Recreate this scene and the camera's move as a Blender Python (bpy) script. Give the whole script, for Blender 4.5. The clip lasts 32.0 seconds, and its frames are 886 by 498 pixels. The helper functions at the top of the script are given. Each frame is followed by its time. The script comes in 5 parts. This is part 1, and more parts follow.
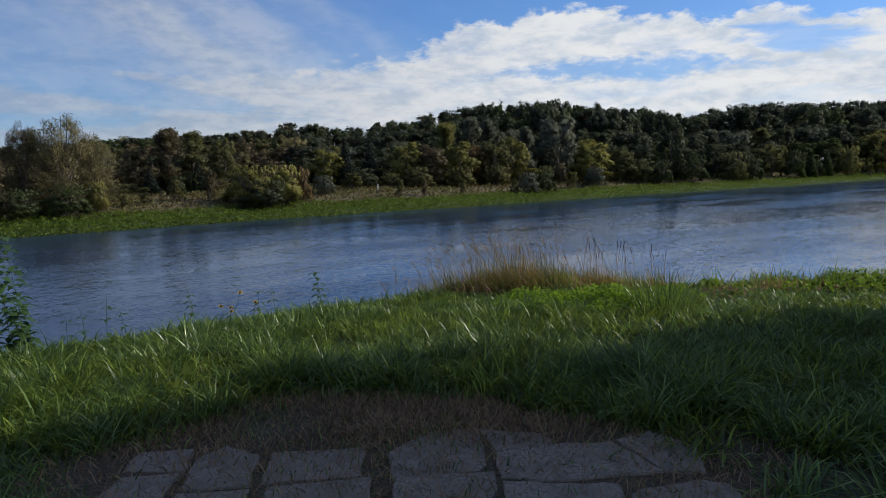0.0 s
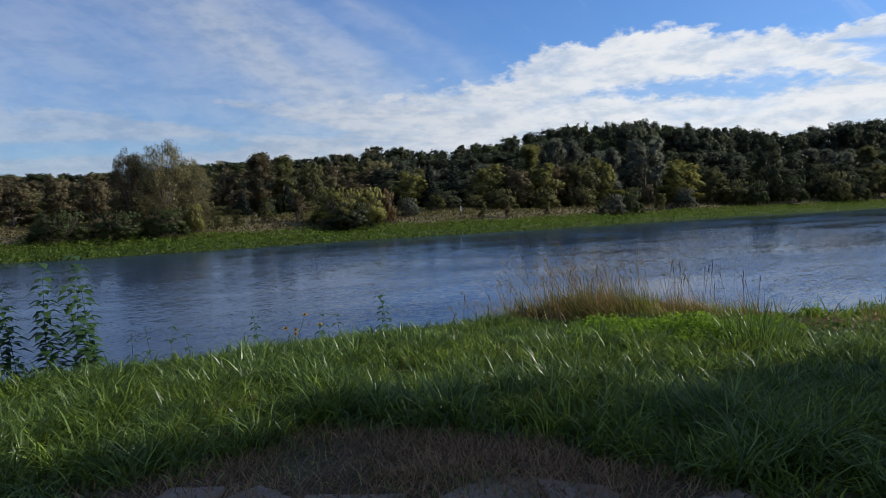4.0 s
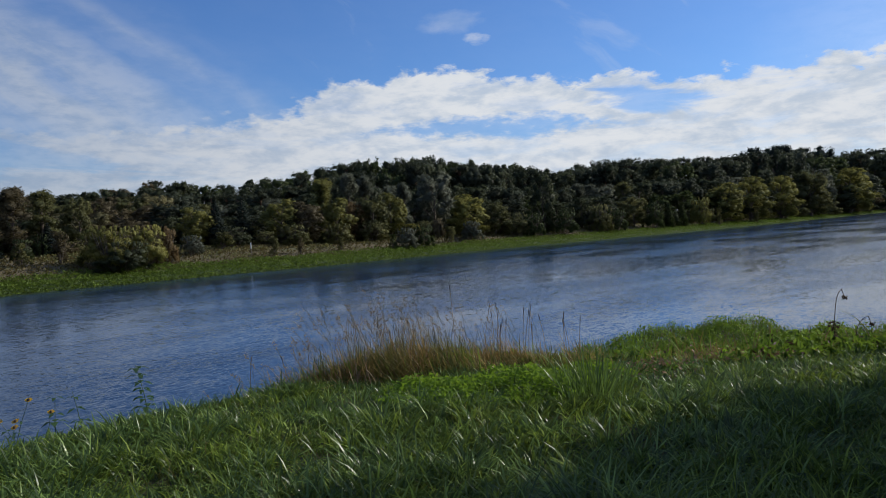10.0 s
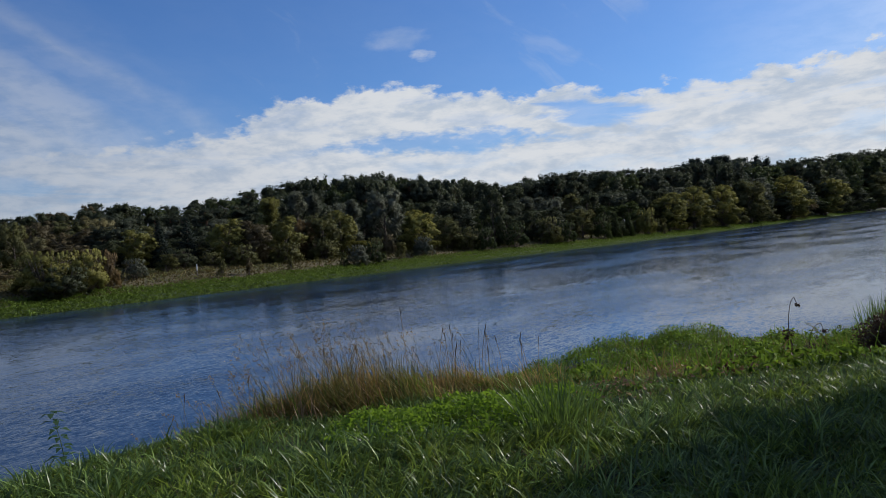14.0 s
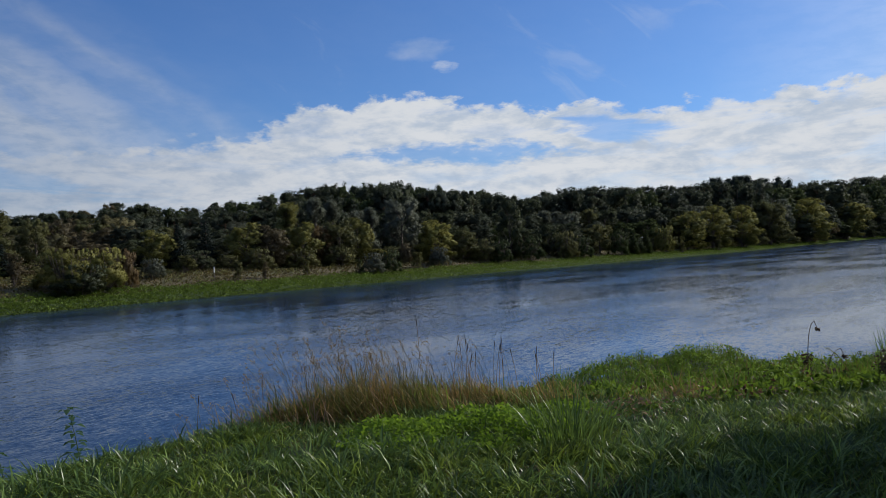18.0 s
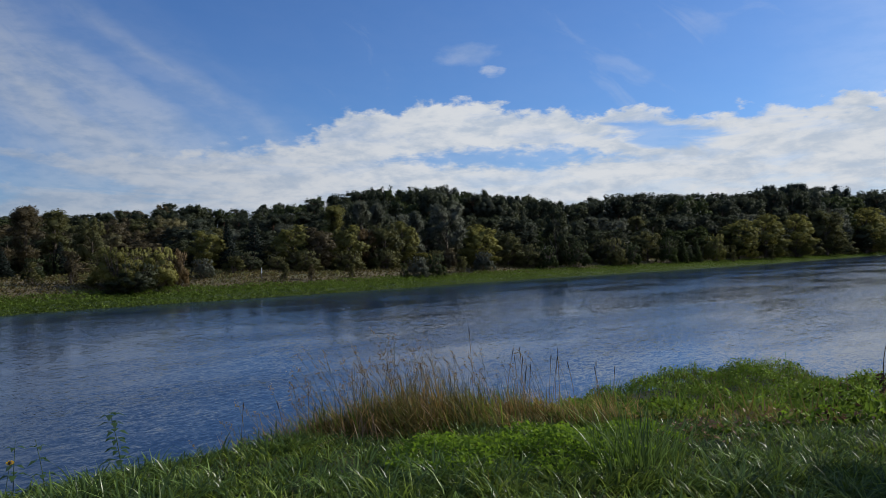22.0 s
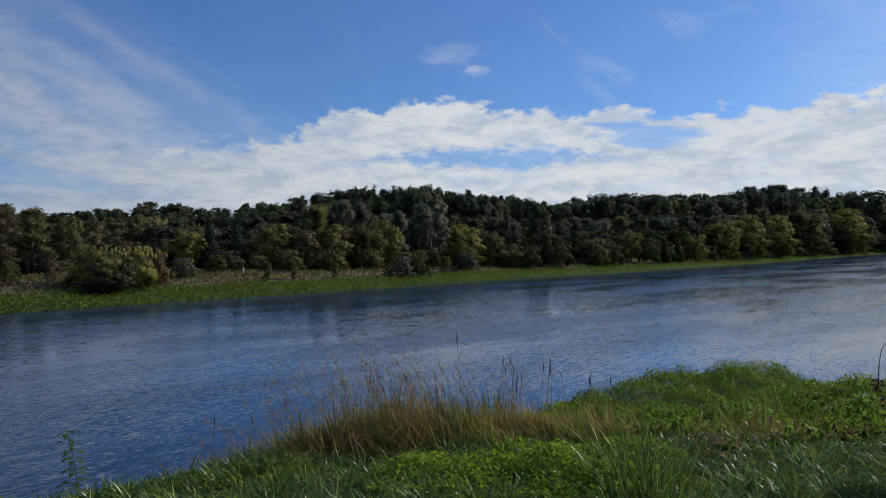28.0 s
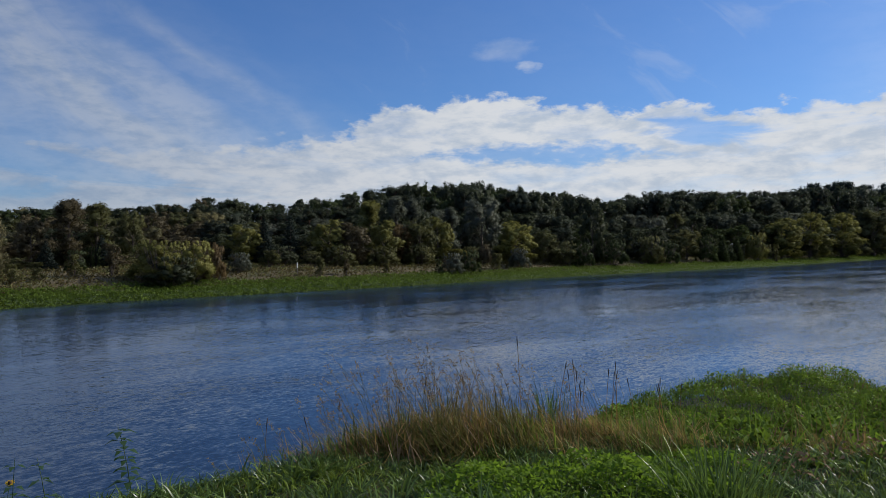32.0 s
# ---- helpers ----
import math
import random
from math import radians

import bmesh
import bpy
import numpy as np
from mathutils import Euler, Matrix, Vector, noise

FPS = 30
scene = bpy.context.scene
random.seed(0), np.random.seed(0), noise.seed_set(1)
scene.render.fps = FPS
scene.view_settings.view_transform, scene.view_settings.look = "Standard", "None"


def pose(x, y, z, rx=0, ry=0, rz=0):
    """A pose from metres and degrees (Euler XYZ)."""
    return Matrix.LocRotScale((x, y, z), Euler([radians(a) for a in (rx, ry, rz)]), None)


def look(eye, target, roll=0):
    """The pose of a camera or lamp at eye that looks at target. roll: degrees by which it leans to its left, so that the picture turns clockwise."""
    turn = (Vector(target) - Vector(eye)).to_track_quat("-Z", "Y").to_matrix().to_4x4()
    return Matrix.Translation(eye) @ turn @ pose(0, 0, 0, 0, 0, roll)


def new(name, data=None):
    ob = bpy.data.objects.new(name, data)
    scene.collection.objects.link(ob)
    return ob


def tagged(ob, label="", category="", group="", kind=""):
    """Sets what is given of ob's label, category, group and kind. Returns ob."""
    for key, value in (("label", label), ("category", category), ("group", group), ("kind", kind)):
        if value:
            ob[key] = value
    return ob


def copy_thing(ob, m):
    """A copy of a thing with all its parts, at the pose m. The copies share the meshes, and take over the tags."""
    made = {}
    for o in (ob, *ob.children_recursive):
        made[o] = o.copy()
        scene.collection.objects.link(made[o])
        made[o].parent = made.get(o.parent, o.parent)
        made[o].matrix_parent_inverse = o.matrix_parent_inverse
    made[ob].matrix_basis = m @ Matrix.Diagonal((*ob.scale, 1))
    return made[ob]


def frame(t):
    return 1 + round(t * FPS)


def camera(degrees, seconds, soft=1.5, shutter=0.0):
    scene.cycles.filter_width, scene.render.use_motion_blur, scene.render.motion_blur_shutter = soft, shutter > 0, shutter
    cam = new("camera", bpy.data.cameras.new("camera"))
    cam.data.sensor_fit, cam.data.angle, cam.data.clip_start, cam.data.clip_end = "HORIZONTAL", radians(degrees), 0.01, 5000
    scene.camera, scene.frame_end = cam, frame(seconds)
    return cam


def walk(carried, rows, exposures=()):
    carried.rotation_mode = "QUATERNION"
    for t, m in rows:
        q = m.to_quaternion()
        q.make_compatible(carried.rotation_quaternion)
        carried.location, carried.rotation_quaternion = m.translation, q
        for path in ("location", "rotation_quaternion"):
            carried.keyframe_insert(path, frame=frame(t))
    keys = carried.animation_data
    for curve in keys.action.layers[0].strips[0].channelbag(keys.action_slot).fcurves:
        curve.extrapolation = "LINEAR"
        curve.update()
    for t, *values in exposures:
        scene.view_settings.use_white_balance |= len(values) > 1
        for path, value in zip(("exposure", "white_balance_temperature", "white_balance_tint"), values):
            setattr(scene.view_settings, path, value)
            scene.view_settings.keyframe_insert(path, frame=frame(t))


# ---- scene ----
cam = camera(64.27, 32.0, soft=0.6)
PATH = [
    (0, 0.001, 0.000, 1.588, 84.21, 1.91, -0.00),
    (0.5, 0.011, 0.046, 1.597, 84.08, 2.10, 1.08),
    (1, 0.167, 0.159, 1.610, 84.83, 0.86, 5.11),
    (1.5, 0.208, 0.281, 1.601, 85.23, -0.01, 5.12),
    (2, 0.159, 0.304, 1.621, 87.17, -0.14, 5.00),
    (2.5, 0.178, 0.313, 1.606, 87.67, -0.22, 4.93),
    (4.5, 0.146, 0.536, 1.541, 85.93, 2.56, 7.04),
    (5, 0.067, 0.637, 1.556, 85.98, 2.45, 1.71),
    (5.5, 0.085, 0.738, 1.548, 86.27, 2.75, 1.37),
    (6, 0.183, 0.887, 1.564, 86.55, 2.79, 1.30),
    (6.5, 0.154, 0.976, 1.565, 86.65, 2.87, 1.17),
    (7, 0.033, 1.119, 1.589, 86.68, 5.13, -3.17),
    (7.5, 0.019, 1.190, 1.580, 87.00, 5.19, -3.81),
    (8, 0.112, 1.329, 1.572, 88.38, 2.50, -3.85),
    (8.5, 0.141, 1.460, 1.557, 88.38, 2.48, -3.99),
    (9, 0.037, 1.602, 1.587, 88.37, 2.58, -6.97),
    (9.5, 0.021, 1.724, 1.598, 88.30, 3.19, -10.02),
    (10, 0.118, 1.884, 1.599, 88.30, 3.07, -9.87),
    (10.5, 0.146, 2.004, 1.610, 88.20, 3.08, -9.61),
    (11, 0.048, 2.151, 1.622, 88.30, 3.21, -10.01),
    (11.5, 0.001, 2.231, 1.626, 88.28, 3.25, -11.70),
    (12, 0.107, 2.292, 1.639, 88.57, 3.22, -11.65),
    (12.5, 0.234, 2.358, 1.638, 88.89, 3.28, -11.72),
    (13, 0.271, 2.379, 1.639, 88.94, 4.34, -13.47),
    (13.5, 0.257, 2.376, 1.638, 89.23, 4.70, -13.80),
    (14, 0.233, 2.343, 1.631, 89.29, 4.54, -13.84),
    (14.5, 0.247, 2.341, 1.636, 89.33, 4.39, -13.21),
    (16.5, 0.230, 2.374, 1.628, 89.82, 3.45, -12.48),
    (17, 0.216, 2.352, 1.631, 89.95, 3.11, -12.51),
    (17.5, 0.216, 2.358, 1.630, 90.02, 2.88, -12.57),
    (18, 0.209, 2.357, 1.632, 90.23, 2.55, -12.53),
    (18.5, 0.208, 2.355, 1.632, 90.42, 2.20, -12.58),
    (19, 0.223, 2.362, 1.633, 90.59, 1.94, -12.61),
    (19.5, 0.238, 2.363, 1.629, 90.68, 1.82, -12.57),
    (20, 0.231, 2.383, 1.624, 90.67, 2.00, -9.23),
    (20.5, 0.119, 2.442, 1.626, 90.54, 2.07, -8.50),
    (21, 0.028, 2.509, 1.644, 90.61, 1.69, -8.74),
    (21.5, 0.047, 2.599, 1.645, 90.66, 1.64, -8.94),
    (22, 0.174, 2.742, 1.654, 90.73, 1.56, -8.95),
    (22.5, 0.242, 2.840, 1.621, 90.79, 1.53, -9.10),
    (23, 0.147, 2.942, 1.628, 90.74, 1.51, -10.95),
    (23.5, 0.099, 3.023, 1.661, 90.66, 1.65, -15.12),
    (24, 0.170, 3.111, 1.650, 90.94, 1.92, -13.94),
    (24.5, 0.233, 3.181, 1.641, 91.27, 1.87, -6.88),
    (25, 0.231, 3.225, 1.636, 91.21, 1.95, -6.29),
    (25.5, 0.209, 3.222, 1.645, 91.15, 1.76, -6.45),
    (27.5, 0.228, 3.184, 1.690, 90.69, 1.35, -10.93),
    (28, 0.215, 3.173, 1.700, 90.65, 1.42, -10.27),
    (28.5, 0.185, 3.180, 1.699, 90.72, 1.26, -5.17),
    (29, 0.200, 3.209, 1.693, 90.54, 1.29, -3.77),
    (29.5, 0.184, 3.233, 1.682, 90.29, 1.43, -3.78),
    (30, 0.087, 3.290, 1.695, 90.16, 1.21, -4.48),
    (30.5, 0.010, 3.301, 1.704, 90.00, 1.21, -7.59),
    (31, 0.024, 3.318, 1.697, 89.99, 1.25, -8.11),
    (31.5, 0.116, 3.416, 1.697, 90.10, 1.08, -7.74),
    (32, 0.184, 3.488, 1.710, 90.46, 0.94, -6.15),
]
walk(cam, [(t, pose(*p)) for t, *p in PATH], exposures=[(0.0, 0.24, 6450, 10), (1.5, 0.36, 6400, 10), (7.0, 0.24, 6300, 10), (11.0, 0.11, 6250, 10), (14.0, 0.05, 6250, 10), (32.0, 0.03, 6250, 10)])

# world: blue autumn sky with a low cloud deck and high wisps
SUN_AZ, SUN_EL = 72.0, 33.0
sun = new("sun", bpy.data.lights.new("sun", "SUN"))
sun.data.energy, sun.data.angle, sun.data.color = 3.6, radians(0.6), (1.0, 0.93, 0.82)
sun_dir = Vector((math.sin(radians(SUN_AZ)) * math.cos(radians(SUN_EL)), math.cos(radians(SUN_AZ)) * math.cos(radians(SUN_EL)), math.sin(radians(SUN_EL))))
sun.matrix_world = look(sun_dir * 50, (0, 0, 0))

world = bpy.data.worlds.new("world")
scene.world = world
world.use_nodes = True


class Net:
    """Short hand for building node trees."""

    def __init__(self, tree):
        self.tree = tree
        tree.nodes.clear()

    def node(self, kind, props=None, **sockets):
        n = self.tree.nodes.new(kind)
        for key, value in (props or {}).items():
            setattr(n, key, value)
        for key, value in sockets.items():
            self.put(n.inputs[int(key[1:])] if key[0] == "i" and key[1:].isdigit() else n.inputs[key.replace("_", " ")], value)
        return n

    def put(self, socket, value):
        if isinstance(value, bpy.types.NodeSocket):
            self.tree.links.new(value, socket)
        else:
            socket.default_value = value

    def math(self, op, a, b=0.0, c=0.0, clamp=False):
        return self.node("ShaderNodeMath", {"operation": op, "use_clamp": clamp}, i0=a, i1=b, i2=c).outputs[0]

    def mix(self, f, a, b):
        n = self.node("ShaderNodeMix", {"data_type": "RGBA"})
        self.put(n.inputs[0], f), self.put(n.inputs[6], a), self.put(n.inputs[7], b)
        return n.outputs[2]

    def ramp(self, f, stops, mode="LINEAR"):
        n = self.node("ShaderNodeValToRGB", None, i0=f)
        n.color_ramp.interpolation = mode
        while len(n.color_ramp.elements) < len(stops):
            n.color_ramp.elements.new(0.5)
        for e, (p, c) in zip(n.color_ramp.elements, stops):
            e.position, e.color = p, (c if isinstance(c, tuple) else (c, c, c)) + (1,)
        return n.outputs[0]

    def smooth(self, v, a, b, lo=0.0, hi=1.0):
        return self.node("ShaderNodeMapRange", {"interpolation_type": "SMOOTHSTEP"}, i0=v, i1=a, i2=b, i3=lo, i4=hi).outputs[0]

    def noise(self, vec, scale, detail=4.0, rough=0.55, dist=0.0):
        n = self.node("ShaderNodeTexNoise", None, Scale=scale, Detail=detail, Roughness=rough, Distortion=dist)
        if vec is not None:
            self.put(n.inputs["Vector"], vec)
        return n.outputs["Fac"]

    def vec(self, x, y, z=0.0):
        return self.node("ShaderNodeCombineXYZ", None, i0=x, i1=y, i2=z).outputs[0]


w = Net(world.node_tree)
sky_tex = w.node("ShaderNodeTexSky", {"sky_type": "NISHITA", "sun_disc": False, "sun_elevation": radians(SUN_EL), "sun_rotation": radians(SUN_AZ), "air_density": 1.0, "dust_density": 0.6, "ozone_density": 2.2})
way = w.node("ShaderNodeSeparateXYZ", None, i0=w.node("ShaderNodeTexCoord").outputs["Generated"])
az = w.math("MULTIPLY", w.math("ARCTAN2", way.outputs[0], way.outputs[1]), 57.2958)
el = w.math("MULTIPLY", w.math("ARCSINE", way.outputs[2]), 57.2958)
def lens_shape(a0, e0, wide, tall, slope=0.0, rough=None, amount=3.0):
    """Distance from a flat patch of sky round a bearing and a height, 1 at its rim, its rim torn by a noise."""
    rise = w.math("SUBTRACT", w.math("SUBTRACT", el, e0), w.math("MULTIPLY", w.math("SUBTRACT", az, a0), slope))
    d = w.math("ADD", w.math("POWER", w.math("DIVIDE", w.math("SUBTRACT", az, a0), wide), 2.0), w.math("POWER", w.math("DIVIDE", rise, tall), 2.0))
    return d if rough is None else w.math("ADD", d, w.math("MULTIPLY", w.math("SUBTRACT", rough, 0.5), amount))


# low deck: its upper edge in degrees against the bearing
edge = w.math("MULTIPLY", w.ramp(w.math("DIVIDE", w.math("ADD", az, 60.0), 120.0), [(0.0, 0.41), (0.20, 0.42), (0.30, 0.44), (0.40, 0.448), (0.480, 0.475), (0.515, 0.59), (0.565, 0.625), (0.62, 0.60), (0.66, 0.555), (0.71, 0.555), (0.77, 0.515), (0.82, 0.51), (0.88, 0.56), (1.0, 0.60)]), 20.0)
puff = w.noise(w.vec(w.math("MULTIPLY", az, 0.30), w.math("MULTIPLY", el, 0.62)), 1.0, 8.0, 0.58, 0.25)
fluff = w.noise(w.vec(w.math("MULTIPLY", az, 0.85), w.math("MULTIPLY", el, 1.7), 2.2), 1.0, 5.0, 0.55, 0.2)
torn = w.math("ADD", w.math("MULTIPLY", w.math("SUBTRACT", puff, 0.5), 4.4), w.math("MULTIPLY", w.math("SUBTRACT", fluff, 0.5), 1.7))
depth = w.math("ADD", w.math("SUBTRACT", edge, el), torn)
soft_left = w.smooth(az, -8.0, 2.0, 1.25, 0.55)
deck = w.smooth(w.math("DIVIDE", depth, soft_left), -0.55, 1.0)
# gaps in the deck: one under the heaps, a smaller one beside it, two slanting slits in its thin western end
gap_n = w.noise(w.vec(w.math("MULTIPLY", az, 0.16), w.math("MULTIPLY", el, 0.75), 3.7), 1.0, 6.0, 0.58, 0.5)
gap = w.smooth(lens_shape(14.6, 7.95, 7.0, 0.75, -0.02, w.math("ADD", w.math("MULTIPLY", gap_n, 0.5), w.math("MULTIPLY", fluff, 0.5)), 9.0), 0.0, 2.2, 0.22, 1.0)
side_gap = w.smooth(lens_shape(25.8, 9.0, 4.0, 0.75, -0.12, gap_n, 7.0), 0.2, 2.0, 0.25, 1.0)
slit = w.smooth(lens_shape(-29.0, 7.75, 13.0, 0.95, -0.14, gap_n, 3.5), 0.1, 1.6, 0.22, 1.0)
slit_low = w.smooth(lens_shape(-33.0, 4.7, 11.0, 0.75, 0.03, gap_n, 3.5), 0.1, 1.6, 0.45, 1.0)
thin = w.smooth(gap_n, 0.30, 0.52, 0.74, 1.0)
gaps = w.math("MULTIPLY", w.math("MULTIPLY", gap, side_gap), w.math("MULTIPLY", slit, slit_low))
deck = w.math("MULTIPLY", w.math("MULTIPLY", deck, gaps), w.math("MULTIPLY", thin, w.smooth(az, -36.0, -4.0, 0.70, 1.0)))
# high feathers, combed from upper left to lower right
u = w.math("SUBTRACT", w.math("MULTIPLY", az, 0.83), w.math("MULTIPLY", el, 0.55))
v = w.math("ADD", w.math("MULTIPLY", az, 0.55), w.math("MULTIPLY", el, 0.83))
bend_n = w.noise(w.vec(w.math("MULTIPLY", u, 0.07), w.math("MULTIPLY", v, 0.10), 6.0), 1.0, 3.0, 0.5)
v_bent = w.math("ADD", v, w.math("MULTIPLY", w.math("SUBTRACT", bend_n, 0.5), 6.0))
comb = w.noise(w.vec(w.math("MULTIPLY", u, 0.11), w.math("MULTIPLY", v_bent, 0.34), 1.3), 1.0, 7.0, 0.60, 0.5)
veil = w.noise(w.vec(w.math("MULTIPLY", az, 0.06), w.math("MULTIPLY", el, 0.10), 8.1), 1.0, 5.0, 0.55, 0.3)
feather = w.ramp(w.math("DIVIDE", w.math("ADD", v_bent, 20.0), 30.0), [(0.0, 0.46), (0.30, 0.48), (0.43, 0.42), (0.54, 0.62), (0.64, 0.82), (0.72, 0.62), (0.785, 0.26), (0.83, 0.26), (0.852, 0.40), (0.89, 0.12), (1.0, 0.03)])
feather = w.math("MULTIPLY", feather, w.smooth(el, 15.0, 24.0, 1.0, 0.55))
wisps = w.math("MULTIPLY", feather, w.smooth(w.math("ADD", w.math("MULTIPLY", comb, 0.5), w.math("MULTIPLY", veil, 0.5)), 0.32, 0.62, 0.42, 1.02))
blob = w.math("MULTIPLY", w.smooth(lens_shape(11.4, 16.1, 2.9, 0.95, 0.05, puff, 4.0), -0.6, 1.5, 1.0, 0.0), 0.26)
blob_low = w.math("MULTIPLY", w.smooth(lens_shape(13.3, 14.7, 1.25, 0.5, -0.1, fluff, 3.0), -0.4, 1.3, 1.0, 0.0), 0.50)
faint = w.math("MULTIPLY", w.smooth(comb, 0.52, 0.74), w.smooth(az, -6.0, 3.0, 0.0, 0.16))
wisps = w.math("MAXIMUM", w.math("MAXIMUM", wisps, faint), w.math("MAXIMUM", blob, blob_low))
# thin cloud added above the view, sunward haze strengthened, to brighten the water
high = w.math("MULTIPLY", w.smooth(el, 19.0, 38.0), w.smooth(veil, 0.30, 0.70, 0.05, 0.45))
sunny = w.smooth(w.math("ADD", az, w.math("MULTIPLY", w.math("SUBTRACT", veil, 0.5), 12.0)), 29.0, 66.0, 0.0, 0.75)
low = w.smooth(el, 0.0, 48.0, 1.0, 0.0)
cover = w.math("MAXIMUM", w.math("MAXIMUM", deck, wisps), w.math("MAXIMUM", high, w.math("MULTIPLY", sunny, low)))
shade = w.noise(w.vec(w.math("MULTIPLY", az, 0.24), w.math("MULTIPLY", el, 0.72), 5.0), 1.0, 8.0, 0.62, 0.25)
white = w.mix(w.smooth(w.math("ADD", w.math("MULTIPLY", shade, 0.75), w.math("MULTIPLY", fluff, 0.25)), 0.36, 0.60), (4.6, 5.2, 6.0, 1), (6.7, 6.8, 6.9, 1))
grey_n = w.node("ShaderNodeMix", {"data_type": "RGBA", "blend_type": "MULTIPLY"})
w.put(grey_n.inputs[0], w.smooth(az, -30.0, 16.0, 1.0, 0.0)), w.put(grey_n.inputs[6], white), w.put(grey_n.inputs[7], (0.58, 0.62, 0.69, 1))
white = grey_n.outputs[2]
blue = w.mix(1.0, sky_tex.outputs[0], (1, 1, 1, 1))
blue_n = w.tree.nodes[-1]
blue_n.blend_type = "MULTIPLY"
w.put(blue_n.inputs[7], (0.45, 0.68, 1.02, 1))
bg = w.node("ShaderNodeBackground", None, Color=w.mix(cover, blue_n.outputs[2], white), Strength=0.10)
w.node("ShaderNodeOutputWorld", None, Surface=bg.outputs[0])


# materials
def material(name):
    m = bpy.data.materials.new(name)
    m.use_nodes = True
    n = Net(m.node_tree)
    out = n.node("ShaderNodeOutputMaterial")
    return m, n, out


def leaf_material(name, dark, light, through_light=0.4, gloss=0.06, rough=0.45, per="island"):
    """Foliage: every leaf its own tone between two colours, light shining through it."""
    m, n, out = material(name)
    info = n.node("ShaderNodeObjectInfo").outputs["Random"]
    isl = n.node("ShaderNodeNewGeometry").outputs["Random Per Island"]
    pos = n.node("ShaderNodeTexCoord").outputs["Object"]
    patch = n.smooth(n.noise(pos, 3.0, 3.0), 0.3, 0.7)
    if per == "blade":
        f = n.math("ADD", n.math("MULTIPLY", n.math("POWER", isl, 2.4), 0.85), n.math("MULTIPLY", patch, 0.15))
    elif per == "crown":
        f = n.math("ADD", n.math("ADD", n.math("MULTIPLY", isl, 0.16), n.math("MULTIPLY", info, 0.52)), n.math("MULTIPLY", patch, 0.32))
    else:
        f = n.math("ADD", n.math("ADD", n.math("MULTIPLY", isl, 0.46), n.math("MULTIPLY", info, 0.24)), n.math("MULTIPLY", patch, 0.3))
        speck = n.noise(pos, 42.0, 2.0, 0.6)
        f = n.math("ADD", f, n.math("MULTIPLY", n.math("SUBTRACT", speck, 0.5), 1.0), clamp=True)
    col = n.mix(f, dark + (1,), light + (1,))
    d = n.node("ShaderNodeBsdfDiffuse", None, Color=col)
    t = n.node("ShaderNodeBsdfTranslucent", None, Color=n.mix(0.5, col, light + (1,)))
    g = n.node("ShaderNodeBsdfGlossy", None, Color=(1, 1, 1, 1), Roughness=rough)
    a = n.node("ShaderNodeMixShader", None, i0=through_light, i1=d.outputs[0], i2=t.outputs[0])
    b = n.node("ShaderNodeMixShader", None, i0=gloss, i1=a.outputs[0], i2=g.outputs[0])
    n.put(out.inputs[0], b.outputs[0])
    return m


def solid_material(name, c1, c2, scale=6.0, rough=0.85, bump=0.3, fine=40.0):
    m, n, out = material(name)
    pos = n.node("ShaderNodeTexCoord").outputs["Object"]
    a, b = n.noise(pos, scale, 5.0), n.noise(pos, fine, 4.0)
    col = n.mix(n.smooth(n.math("ADD", n.math("MULTIPLY", a, 0.6), n.math("MULTIPLY", b, 0.4)), 0.32, 0.68), c1 + (1,), c2 + (1,))
    bp = n.node("ShaderNodeBump", None, Strength=bump, Distance=0.01, Height=b)
    p = n.node("ShaderNodeBsdfPrincipled", None, Base_Color=col, Roughness=rough, Normal=bp.outputs[0])
    n.put(out.inputs[0], p.outputs[0])
    return m


